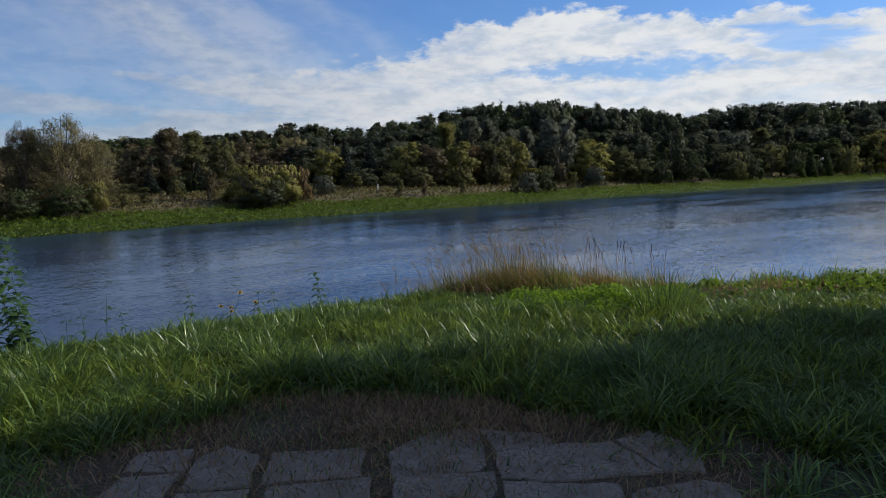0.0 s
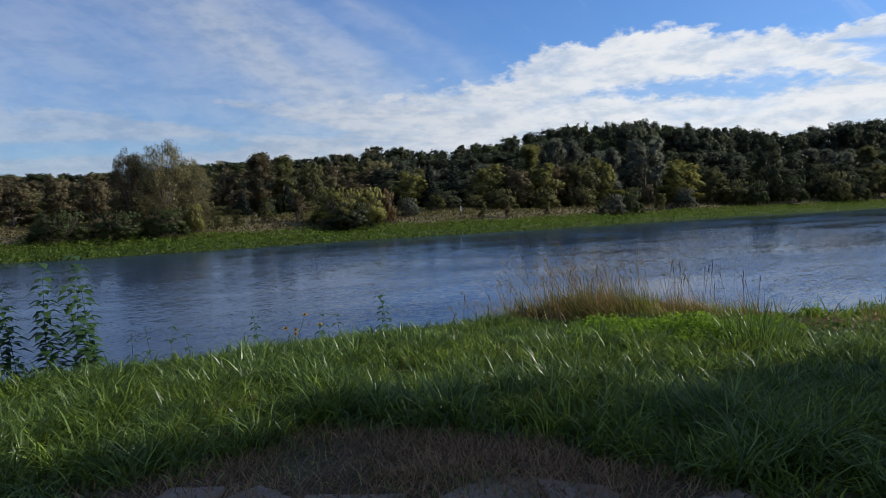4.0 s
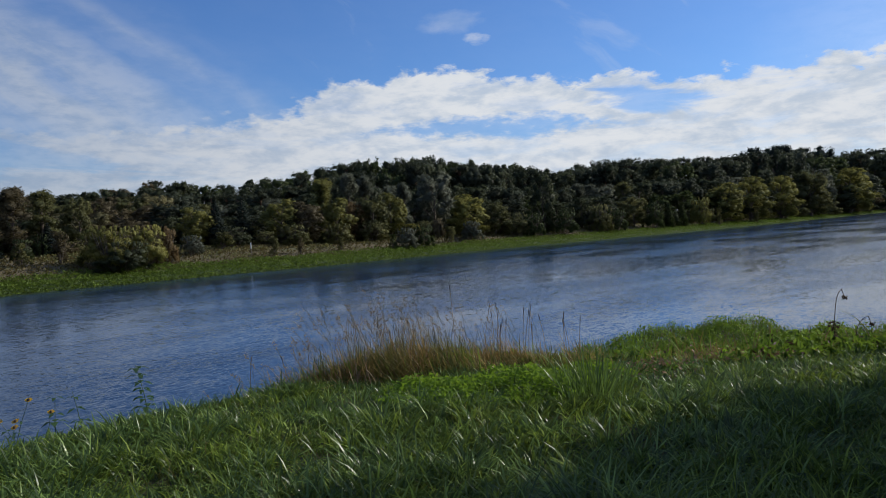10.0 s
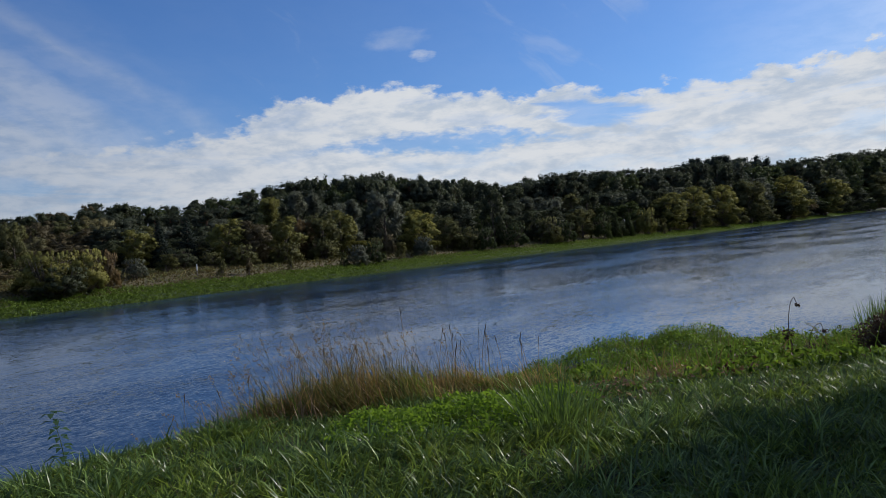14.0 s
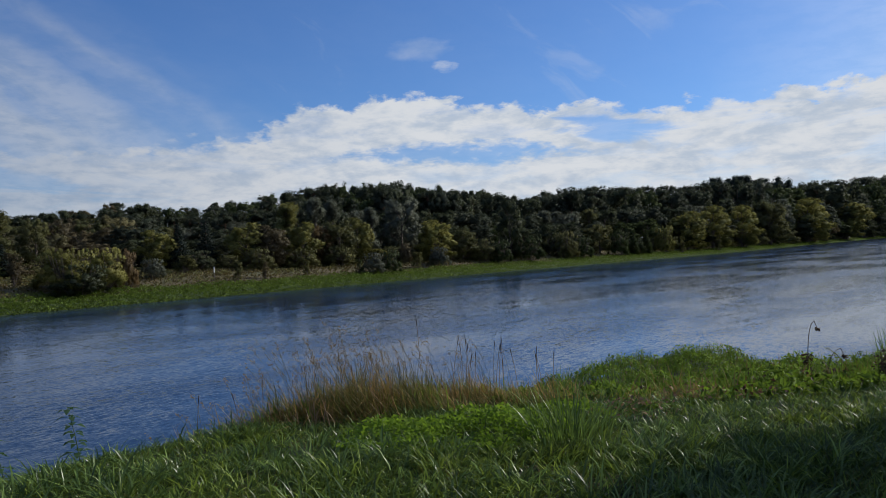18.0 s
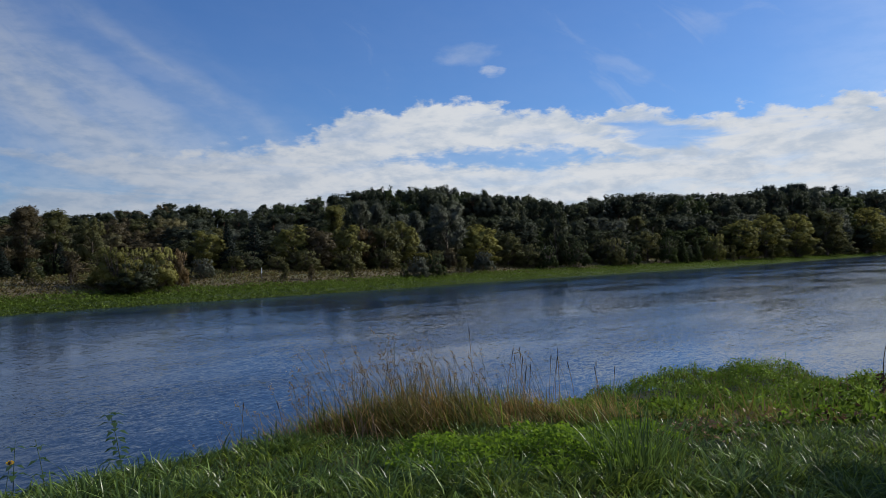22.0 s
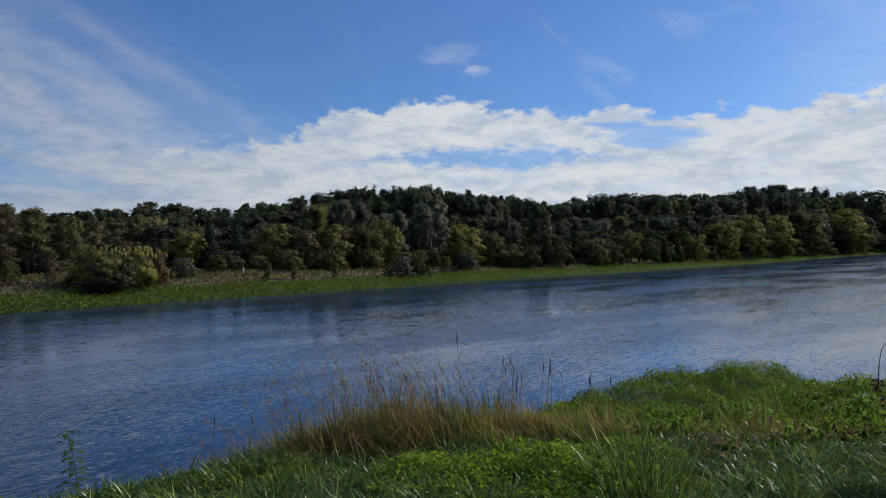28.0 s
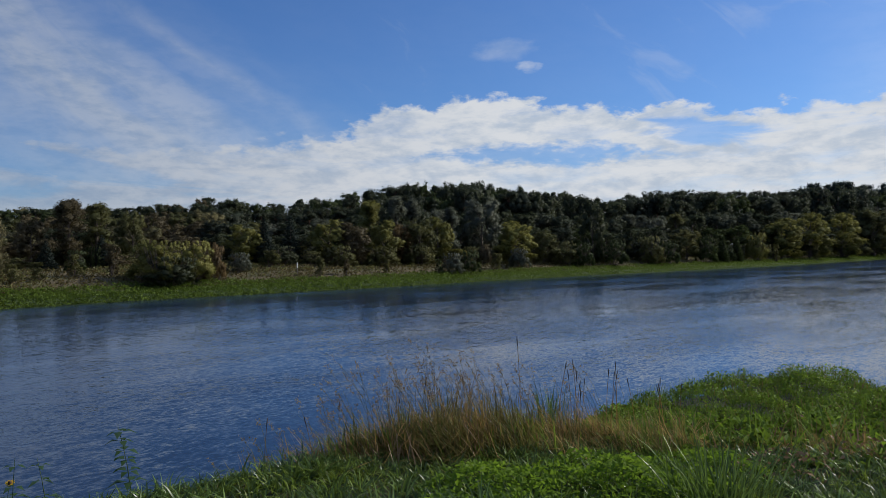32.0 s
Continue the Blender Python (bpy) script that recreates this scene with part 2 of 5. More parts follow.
def ground_material():
    """Dark soil under grass on the near bank, dry straw and green on the far one."""
    m, n, out = material("soil_and_turf")
    pos = n.node("ShaderNodeTexCoord").outputs["Object"]
    xyz = n.node("ShaderNodeSeparateXYZ", None, i0=pos)
    big, mid, fine = n.noise(pos, 0.35, 4.0), n.noise(pos, 2.5, 5.0), n.noise(pos, 45.0, 5.0, 0.7)
    soil = n.mix(n.smooth(fine, 0.35, 0.65), (0.028, 0.019, 0.012, 1), (0.125, 0.085, 0.050, 1))
    # turf colour darkened to deepen the shade in the gaps between blades
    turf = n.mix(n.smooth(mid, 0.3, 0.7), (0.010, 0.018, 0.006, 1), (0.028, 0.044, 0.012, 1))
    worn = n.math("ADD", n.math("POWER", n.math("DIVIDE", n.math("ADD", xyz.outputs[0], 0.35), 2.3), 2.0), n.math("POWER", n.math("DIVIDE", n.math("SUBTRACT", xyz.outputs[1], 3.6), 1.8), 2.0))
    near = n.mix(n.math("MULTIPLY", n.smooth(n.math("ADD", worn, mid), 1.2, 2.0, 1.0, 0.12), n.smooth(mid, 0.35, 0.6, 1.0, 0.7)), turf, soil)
    straw = n.mix(n.smooth(mid, 0.3, 0.7), (0.055, 0.044, 0.022, 1), (0.130, 0.100, 0.048, 1))
    meadow = n.mix(n.smooth(big, 0.42, 0.62), straw, (0.085, 0.082, 0.032, 1))
    meadow = n.mix(n.smooth(n.math("ADD", xyz.outputs[2], n.math("MULTIPLY", mid, 0.8)), -2.1, -1.1), (0.050, 0.080, 0.014, 1), meadow)
    col = n.mix(n.smooth(xyz.outputs[1], 45.0, 55.0), near, meadow)
    bp = n.node("ShaderNodeBump", None, Strength=0.7, Distance=0.02, Height=fine)
    p = n.node("ShaderNodeBsdfPrincipled", None, Base_Color=col, Roughness=0.95, Normal=bp.outputs[0])
    n.put(out.inputs[0], p.outputs[0])
    return m


def water_material():
    """River water: dark body, mirror surface, waves of four sizes with crests along the stream, the finest as gloss, calmer and rougher reaches."""
    m, n, out = material("river_water")
    pos = n.node("ShaderNodeTexCoord").outputs["Object"]
    turn = n.node("ShaderNodeMapping", None, Vector=pos, Rotation=(0, 0, radians(-36)))
    xyz = n.node("ShaderNodeSeparateXYZ", None, i0=turn.outputs[0])
    along, across = xyz.outputs[0], xyz.outputs[1]
    reach = n.noise(n.vec(n.math("MULTIPLY", along, 0.035), n.math("MULTIPLY", across, 0.10)), 1.0, 5.0, 0.62, 0.6)
    rough = n.smooth(reach, 0.38, 0.62, 0.45, 1.15)

    def slopes(stretch, scale, amount, z):
        tex = n.node("ShaderNodeTexNoise", None, Vector=n.vec(n.math("MULTIPLY", along, stretch), across, z), Scale=scale, Detail=2.0, Roughness=0.6, Distortion=0.2)
        rgb = n.node("ShaderNodeSeparateColor", None, i0=tex.outputs["Color"])
        return [n.math("MULTIPLY", n.math("SUBTRACT", rgb.outputs[k], 0.5), amount) for k in (0, 1)]

    sx, sy = 0.0, 0.0
    for stretch, scale, amount, z in ((0.30, 0.35, 0.03, 0.0), (0.40, 1.6, 0.09, 3.0), (0.45, 4.2, 0.32, 6.0), (0.55, 12.0, 0.46, 9.0)):
        ax, ay = slopes(stretch, scale, amount, z)
        if scale > 1.0:
            ax, ay = n.math("MULTIPLY", ax, rough), n.math("MULTIPLY", ay, rough)
        sx, sy = n.math("ADD", sx, n.math("MULTIPLY", ax, 0.6)), n.math("ADD", sy, ay)
    # normals lean to the near bank, IOR above water's, to mirror more bright sky
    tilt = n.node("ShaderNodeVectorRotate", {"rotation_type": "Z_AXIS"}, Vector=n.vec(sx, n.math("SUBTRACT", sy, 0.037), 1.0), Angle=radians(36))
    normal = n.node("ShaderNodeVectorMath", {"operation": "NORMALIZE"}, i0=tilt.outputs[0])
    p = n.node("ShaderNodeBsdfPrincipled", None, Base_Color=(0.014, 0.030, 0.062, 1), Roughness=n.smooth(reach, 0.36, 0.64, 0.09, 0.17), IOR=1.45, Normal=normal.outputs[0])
    n.put(out.inputs[0], p.outputs[0])
    return m


def slab_material():
    m, n, out = material("old_concrete")
    pos = n.node("ShaderNodeTexCoord").outputs["Object"]
    r = n.node("ShaderNodeObjectInfo").outputs["Random"]
    a, b, c = n.noise(pos, 5.0, 6.0, 0.65), n.noise(pos, 60.0, 5.0, 0.7), n.noise(pos, 220.0, 2.0)
    col = n.mix(n.smooth(a, 0.3, 0.7), (0.130, 0.106, 0.084, 1), (0.310, 0.262, 0.212, 1))
    col = n.mix(n.smooth(n.math("ADD", b, n.math("MULTIPLY", n.math("SUBTRACT", a, 0.5), 0.7)), 0.46, 0.66, 0.0, 0.85), col, (0.060, 0.046, 0.034, 1))
    col = n.mix(n.math("MULTIPLY", r, 0.3), col, (0.20, 0.17, 0.145, 1))
    bp = n.node("ShaderNodeBump", None, Strength=0.6, Distance=0.006, Height=n.math("ADD", b, n.math("MULTIPLY", c, 0.5)))
    p = n.node("ShaderNodeBsdfPrincipled", None, Base_Color=col, Roughness=0.9, Normal=bp.outputs[0])
    n.put(out.inputs[0], p.outputs[0])
    return m


GROUND, WATER, SLAB = ground_material(), water_material(), slab_material()
BARK = solid_material("grey_brown_bark", (0.06, 0.045, 0.035), (0.16, 0.13, 0.10), 3.0)
PINE_BARK = solid_material("reddish_pine_bark", (0.10, 0.05, 0.03), (0.22, 0.12, 0.07), 3.0)
POST_WHITE = solid_material("white_paint", (0.72, 0.72, 0.70), (0.82, 0.82, 0.80), 8.0, 0.5, 0.1)
POST_DARK = solid_material("weathered_post", (0.10, 0.08, 0.06), (0.20, 0.17, 0.13), 8.0)
GRASS = leaf_material("fresh_grass", (0.012, 0.034, 0.004), (0.300, 0.400, 0.060), 0.34, 0.012, 0.40, "blade")
GRASS_DARK = leaf_material("deep_grass", (0.012, 0.038, 0.007), (0.245, 0.360, 0.080), 0.28, 0.030, 0.36, "blade")
STRAW = leaf_material("dry_straw", (0.17, 0.100, 0.030), (0.50, 0.33, 0.12), 0.35, 0.01, 0.6)
SHORE = leaf_material("shore_weed_leaves", (0.075, 0.125, 0.016), (0.180, 0.260, 0.040), 0.42, 0.01, 0.6, "crown")
MEADOW = leaf_material("dry_meadow_grass", (0.055, 0.050, 0.018), (0.185, 0.145, 0.055), 0.3, 0.01, 0.6, "blade")
STRAW_GREEN = leaf_material("half_dry_grass", (0.055, 0.065, 0.014), (0.25, 0.20, 0.055), 0.3, 0.015, 0.6)
DEAD = leaf_material("dead_trampled_grass", (0.075, 0.046, 0.024), (0.40, 0.26, 0.14), 0.15, 0.02)
WEED = leaf_material("riverside_weeds", (0.034, 0.074, 0.008), (0.210, 0.320, 0.034), 0.35, 0.015, 0.6)
NETTLE = leaf_material("bright_nettles", (0.055, 0.12, 0.010), (0.22, 0.34, 0.028), 0.5, 0.01, 0.6)
HERB = leaf_material("leafy_herb", (0.022, 0.055, 0.016), (0.06, 0.125, 0.03), 0.35, 0.06)
RED = leaf_material("reddened_leaves", (0.10, 0.022, 0.012), (0.24, 0.07, 0.035), 0.35, 0.04)
PETAL = leaf_material("yellow_petals", (0.75, 0.38, 0.01), (0.85, 0.52, 0.02), 0.3, 0.03)
BROWN = leaf_material("brown_dead_leaves", (0.035, 0.02, 0.012), (0.11, 0.065, 0.035), 0.2, 0.03)
FOLIAGE = {
    "pine": leaf_material("pine_needles", (0.028, 0.038, 0.024), (0.068, 0.082, 0.049), 0.45, 0.015, 0.6, "crown"),
    "dark": leaf_material("dark_leaves", (0.022, 0.032, 0.016), (0.066, 0.079, 0.035), 0.45, 0.015, 0.6, "crown"),
    "olive": leaf_material("olive_leaves", (0.061, 0.071, 0.027), (0.176, 0.171, 0.058), 0.45, 0.015, 0.6, "crown"),
    "brown": leaf_material("browning_leaves", (0.066, 0.057, 0.032), (0.167, 0.134, 0.066), 0.45, 0.015, 0.6, "crown"),
    "yellow": leaf_material("yellowing_leaves", (0.101, 0.106, 0.028), (0.271, 0.258, 0.061), 0.45, 0.015, 0.6, "crown"),
    "green": leaf_material("green_bush_leaves", (0.020, 0.032, 0.010), (0.065, 0.089, 0.023), 0.45, 0.015, 0.6, "crown"),
    "pale": leaf_material("pale_olive_leaves", (0.095, 0.091, 0.045), (0.251, 0.225, 0.102), 0.45, 0.015, 0.6, "crown"),
    "rust": leaf_material("rusty_leaves", (0.084, 0.061, 0.027), (0.206, 0.134, 0.050), 0.45, 0.015, 0.6, "crown"),
    "grey": leaf_material("grey_green_leaves", (0.066, 0.080, 0.057), (0.161, 0.173, 0.121), 0.45, 0.015, 0.6, "crown"),
    "spruce": leaf_material("blue_dark_needles", (0.011, 0.020, 0.016), (0.030, 0.045, 0.035), 0.15, 0.015, 0.6, "crown"),
}


# geometry helpers
def tri_mesh(name, verts, tris, mat):
    me = bpy.data.meshes.new(name)
    verts, tris = np.ascontiguousarray(verts, np.float32), np.ascontiguousarray(tris, np.int32)
    me.vertices.add(len(verts)), me.loops.add(tris.size), me.polygons.add(len(tris))
    me.vertices.foreach_set("co", verts.ravel())
    me.loops.foreach_set("vertex_index", tris.ravel())
    me.polygons.foreach_set("loop_start", np.arange(0, tris.size, 3, dtype=np.int32))
    me.update(calc_edges=True)
    me.materials.append(mat)
    return me


def round_normals(me, normals):
    """Shade leaves with the roundness of the clump that they belong to."""
    n = np.asarray(normals, float)
    n /= np.linalg.norm(n, axis=1, keepdims=True) + 1e-9
    me.polygons.foreach_set("use_smooth", np.ones(len(me.polygons), dtype=bool))
    me.normals_split_custom_set_from_vertices(n.tolist())
    return me


def part(name, me, parent, label=""):
    ob = new(name, me)
    ob.parent = parent
    return tagged(ob, label)


def polyline_distance(x, y, line):
    """Distance to a line of points, above zero on its left side."""
    p = np.stack([np.ravel(x), np.ravel(y)], 1)
    best, sign = np.full(len(p), 1e9), np.ones(len(p))
    for a, b in zip(np.array(line[:-1], float), np.array(line[1:], float)):
        d = b - a
        k = np.clip(((p - a) @ d) / (d @ d), 0, 1)
        q = p - a - k[:, None] * d
        r = np.hypot(q[:, 0], q[:, 1])
        side = np.sign(d[0] * (p[:, 1] - a[1]) - d[1] * (p[:, 0] - a[0]) + 1e-9)
        near = r < best - 1e-6
        best, sign = np.where(near, r, best), np.where(near, side, sign)
    return (best * sign).reshape(np.shape(x))


WATER_Z = -3.2
FAR_SHORE = [(-1600, -1000), (-300, -100), (-110, 30), (-52, 69), (-39, 79), (-29, 89.5), (-14, 100.5), (1, 111), (21, 128), (48, 149), (87, 175), (149, 221), (230, 288), (330, 370), (520, 524), (1600, 1400)]
NEAR_SHORE = [(-1600, -1150), (-300, -190), (-60, -27), (-20, 1.5), (-8, 9.0), (-4.5, 12.0), (-1, 14.3), (3, 17.0), (5.2, 21), (7.2, 23.8), (10.6, 25.6), (13.8, 27.6), (16.3, 27.6), (17.6, 26.2), (16.3, 23.4), (15.5, 21.2), (15.2, 18.6), (16.6, 16.8), (19.5, 18.3), (22.5, 21.5), (27, 24), (40, 33), (100, 78), (1600, 1180)]
EDGE = [(-60, -32), (-20, -4.0), (-8, 4.6), (-5, 6.6), (-4, 7.5), (-3, 8.5), (-1.5, 9.3), (0, 9.9), (2, 10.2), (3, 9.5), (4, 8.9), (6, 8.6), (9, 8.8), (13, 10), (20, 14), (60, 40)]


def lumps(x, y, scale, seed=0.0):
    """Soft uneven ground from a few crossing waves."""
    s = np.zeros(np.shape(x))
    for k in range(5):
        a = 1.3 * k + seed
        f = scale * (1 + 0.43 * k)
        s += np.sin(f * (x * np.cos(a) + y * np.sin(a)) + 2.1 * k + seed) / (1 + 0.4 * k)
    return s / 3.0


def height(x, y):
    """The ground's height at x, y."""
    x, y = np.asarray(x, float), np.asarray(y, float)
    over = polyline_distance(x, y, EDGE)
    inland = -polyline_distance(x, y, NEAR_SHORE)
    steep = np.interp(x, [1.0, 4.5], [0.70, 0.285])
    d = np.clip(over + 0.5, 0, None)
    drop = steep * np.where(d < 1.0, 0.5 * d * d, d - 0.5)
    near = 0.03 * lumps(x, y, 1.7) - drop
    near = np.where(x > 3, np.maximum(near, -2.92 + 0.10 * lumps(x, y, 1.1, 2.0)), near)
    near = np.minimum(near, WATER_Z - 0.1 + 0.75 * inland)
    near = np.maximum(near, -4.6)
    s = polyline_distance(x, y, FAR_SHORE)
    far = np.interp(s, [-4, 0, 0.8, 4, 8, 12, 18, 26, 40, 70, 110, 400, 3000], [-4.6, -3.25, -2.85, -2.45, -1.75, -0.65, 0.05, 0.75, 1.3, 2.4, 4.8, 9, 12]) + 0.12 * lumps(x, y, 0.5, 1.0) * np.clip(s / 6, 0, 1)
    return np.where(s > -4, far, near)


def axis(parts):
    return np.concatenate([np.arange(a, b, step) for a, b, step in parts])


gx = axis([(-2400, -400, 200), (-400, -100, 20), (-100, -20, 4), (-20, -7, 1.0), (-7, 8, 0.2), (8, 20, 0.4), (20, 40, 2), (40, 200, 5), (200, 500, 20), (500, 2401, 200)])
gy = axis([(-2400, -300, 300), (-300, -20, 20), (-20, 1, 2), (1, 12, 0.2), (12, 30, 0.5), (30, 60, 3), (60, 240, 2.5), (240, 500, 10), (500, 2901, 200)])
X, Y = np.meshgrid(gx, gy)
Z = height(X, Y)
i = (np.arange(len(gy) - 1)[:, None] * len(gx) + np.arange(len(gx) - 1)[None, :]).ravel()
n_x = len(gx)
tris = np.concatenate([np.stack([i, i + 1, i + n_x + 1], 1), np.stack([i, i + n_x + 1, i + n_x], 1)])
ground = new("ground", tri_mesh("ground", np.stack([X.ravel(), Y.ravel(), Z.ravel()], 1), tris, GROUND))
ground.data.polygons.foreach_set("use_smooth", np.ones(len(tris), dtype=bool))
tagged(ground, "river banks of dark soil, turf and dry meadow", "ground", kind="structure")

water = new("water", tri_mesh("water", [(-2400, -2400, WATER_Z), (2400, -2400, WATER_Z), (2400, 2900, WATER_Z), (-2400, 2900, WATER_Z)], [(0, 1, 2), (0, 2, 3)], WATER))
tagged(water, "wide calm river water with small ripples", "river", kind="structure")


# grass
def blades(root, length, width, lean, bend, heading, seg=3, rng=None):
    """Curved tapering blades as triangles: verts, tris."""
    n = len(root)
    t = np.linspace(0, 1, seg + 1)
    fx, fy = np.cos(heading), np.sin(heading)
    twist = heading + np.pi / 2 + (rng.random(n) - 0.5) * 1.6
    sx, sy = np.cos(twist), np.sin(twist)
    rows = []
    for k, tk in enumerate(t):
        out = length * (lean * tk + bend * tk**2.2)
        up = length * tk * np.sqrt(np.clip(1 - (lean * 0.8 + bend * 0.75 * tk) ** 2, 0.06, 1))
        c = root + np.stack([fx * out, fy * out, up], 1)
        if k < seg:
            hw = 0.5 * width * (1 - 0.75 * tk**1.5)
            o = np.stack([sx * hw, sy * hw, 0 * hw], 1)
            rows += [c - o, c + o]
        else:
            rows += [c]
    v = np.stack(rows, 1)
    m = v.shape[1]
    base = (np.arange(n) * m)[:, None]
    f = []
    for k in range(seg - 1):
        f += [(2 * k, 2 * k + 1, 2 * k + 3), (2 * k, 2 * k + 3, 2 * k + 2)]
    f += [(2 * seg - 2, 2 * seg - 1, 2 * seg)]
    return v.reshape(-1, 3), np.concatenate([base + np.array(q)[None, :] for q in f])


def leaf_cards(centre, size, up, rng, aspect=0.5, droop=0.0):
    """Small pointed leaves (four-cornered, folded) turned every way; up pulls their normals upright."""
    n = len(centre)
    nrm = rng.normal(size=(n, 3)) + np.array([0, 0, up])
    nrm /= np.linalg.norm(nrm, axis=1, keepdims=True)
    a = np.cross(nrm, rng.normal(size=(n, 3)))
    a /= np.linalg.norm(a, axis=1, keepdims=True) + 1e-9
    b = np.cross(nrm, a)
    s = np.asarray(size)[:, None]
    tip = centre + a * s * 0.5
    tail = centre - a * s * 0.5
    tip[:, 2] -= droop * size
    l = centre + b * s * aspect * 0.5 + nrm * s * 0.06
    r = centre - b * s * aspect * 0.5 + nrm * s * 0.06
    v = np.stack([tail, r, tip, l], 1).reshape(-1, 3)
    base = (np.arange(n) * 4)[:, None]
    return v, np.concatenate([base + np.array([[0, 1, 2]]), base + np.array([[0, 2, 3]])])


def sprays(centre, size, rng, lift=0.2):
    """Three-cornered sprays of leaves turned every way."""
    n = len(centre)
    a = rng.normal(size=(n, 3)) + np.array([0, 0, lift])
    a /= np.linalg.norm(a, axis=1, keepdims=True)
    b = np.cross(a, rng.normal(size=(n, 3)))
    b /= np.linalg.norm(b, axis=1, keepdims=True) + 1e-9
    s = np.asarray(size)[:, None]
    v = np.stack([centre + a * s * 0.62, centre - a * s * 0.38 + b * s * 0.42, centre - a * s * 0.38 - b * s * 0.42], 1).reshape(-1, 3)
    return v, np.arange(3 * n).reshape(n, 3)


def bare(x, y):
    """1 where feet have worn the grass away round the slabs."""
    d = np.hypot((x + 0.35) / 2.0, (y - 3.6) / np.interp(x, [-2.5, -1.0, 0.3, 1.6], [0.95, 1.75, 1.25, 0.75]))
    return np.clip((1.12 + 0.16 * lumps(x, y, 4.0) - d) / 0.25, 0, 1)


def scatter(n, x0, x1, y0, y1, rng):
    x, y = rng.uniform(x0, x1, n), rng.uniform(y0, y1, n)
    return x, y


def stuff(name, verts, tris, mat, label, category):
    return tagged(new(name, tri_mesh(name, verts, tris, mat)), label, category, kind="stuff")


def lawn(name, n, area, mat, lens, widths, seed, label, keep=None, lean=(0.05, 0.50), bend=(0.30, 1.20), seg=3):
    """Blades of grass in fanned tufts over an area."""
    rng = np.random.default_rng(seed)
    tufts = int((area[1] - area[0]) * (area[3] - area[2]) * 30)
    tx, ty = scatter(tufts, *area, rng)
    turn, big = rng.uniform(0, 6.3, tufts), rng.uniform(0.6, 1.25, tufts)
    k = rng.integers(0, tufts, n)
    off = rng.normal(0, 0.058, (n, 2))
    loose = rng.random(n) < 0.25
    off[loose] *= 3.0
    x, y = tx[k] + off[:, 0], ty[k] + off[:, 1]
    ok = (polyline_distance(x, y, EDGE) < 0.9) & (rng.random(n) > bare(x, y) * 0.97)
    if keep is not None:
        ok &= keep(x, y, rng)
    x, y, k, off = x[ok], y[ok], k[ok], off[ok]
    m = len(x)
    tuft_size = 0.80 + 0.42 * lumps(x, y, 3.0, seed)
    tuft_size = np.clip(tuft_size, 0.4, 1.4) * big[k] * (1 - 0.75 * bare(x, y)) * np.interp(y + 0.35 * np.clip(x - 1.5, 0, 4), [4.0, 7.5, 9.5], [1.0, 0.72, 0.42])
    root = np.stack([x, y, height(x, y) - 0.01], 1)
    ln = rng.uniform(*lens, m) * tuft_size
    head = np.arctan2(off[:, 1] + 0.03 * np.sin(turn[k]), off[:, 0] + 0.03 * np.cos(turn[k])) + rng.normal(0, 0.55, m)
    v, f = blades(root, ln, rng.uniform(*widths, m), rng.uniform(*lean, m), rng.uniform(*bend, m), head, seg, rng)
    return stuff(name, v, f, mat, label, "grass")


lawn("grass", 112000, (-7.0, 7.5, 3.8, 10.9), GRASS, (0.12, 0.36), (0.009, 0.020), 11, "long fresh green grass on the river bank")
lawn("grass", 78000, (-5.0, 6.5, 3.0, 9.5), GRASS_DARK, (0.15, 0.44), (0.009, 0.019), 12, "long dark green grass near the slabs")
lawn("grass", 26000, (-7.0, 7.5, 3.2, 10.8), STRAW_GREEN, (0.10, 0.30), (0.003, 0.006), 13, "half dry grass blades among the green")


def litter():
    """Trampled dead grass, crumbs of soil and a few green sprouts round and between the slabs."""
    rng = np.random.default_rng(14)
    for n, mat, ln, wd, lean, label in ((60000, DEAD, (0.03, 0.11), (0.004, 0.008), (0.5, 1.0), "trampled dead grass round the old slabs"), (7000, STRAW_GREEN, (0.03, 0.09), (0.003, 0.006), (0.3, 1.0), "yellowed trampled grass round the old slabs"), (15000, GRASS_DARK, (0.03, 0.10), (0.004, 0.008), (0.1, 0.8), "short trampled green grass between the slabs")):
        x, y = scatter(n, -2.9, 2.2, 2.6, 5.8, rng)
        ok = (rng.random(n) < bare(x, y) * np.interp(y, [4.0, 4.35], [0.36, 1.0])) & (lumps(x, y, 3.3, n % 11) + 0.4 * rng.normal(size=n) > (-0.4 if mat is DEAD else 0.25))
        x, y = x[ok], y[ok]
        m = len(x)
        root = np.stack([x, y, height(x, y) + 0.004], 1)
        v, f = blades(root, rng.uniform(*ln, m), rng.uniform(*wd, m), rng.uniform(*lean, m), rng.uniform(0.0, 0.5, m), rng.uniform(0, 6.3, m), 2, rng)
        stuff("dead_grass", v, f, mat, label, "dead grass")


litter()


mound_rng = np.random.default_rng(23)
MOUNDS = np.stack([mound_rng.uniform(2.5, 18, 330), mound_rng.uniform(9.5, 28, 330), mound_rng.uniform(0.20, 0.75, 330), mound_rng.uniform(0.14, 0.60, 330)], 1)


def mounds(x, y):
    """How high the weeds stand over the ground of the lower bank."""
    top = np.zeros(np.shape(x))
    for cx, cy, r, h in MOUNDS:
        d2 = ((x - cx) ** 2 + (y - cy) ** 2) / (r * r)
        top = np.maximum(top, h * np.clip(1 - d2 / 2.2, 0, 1) ** 0.75)
    return top * np.clip(polyline_distance(x, y, EDGE) - 0.8, 0, 1) * np.where((x > 7.6) & (y < 17), 0.2, 1.0)


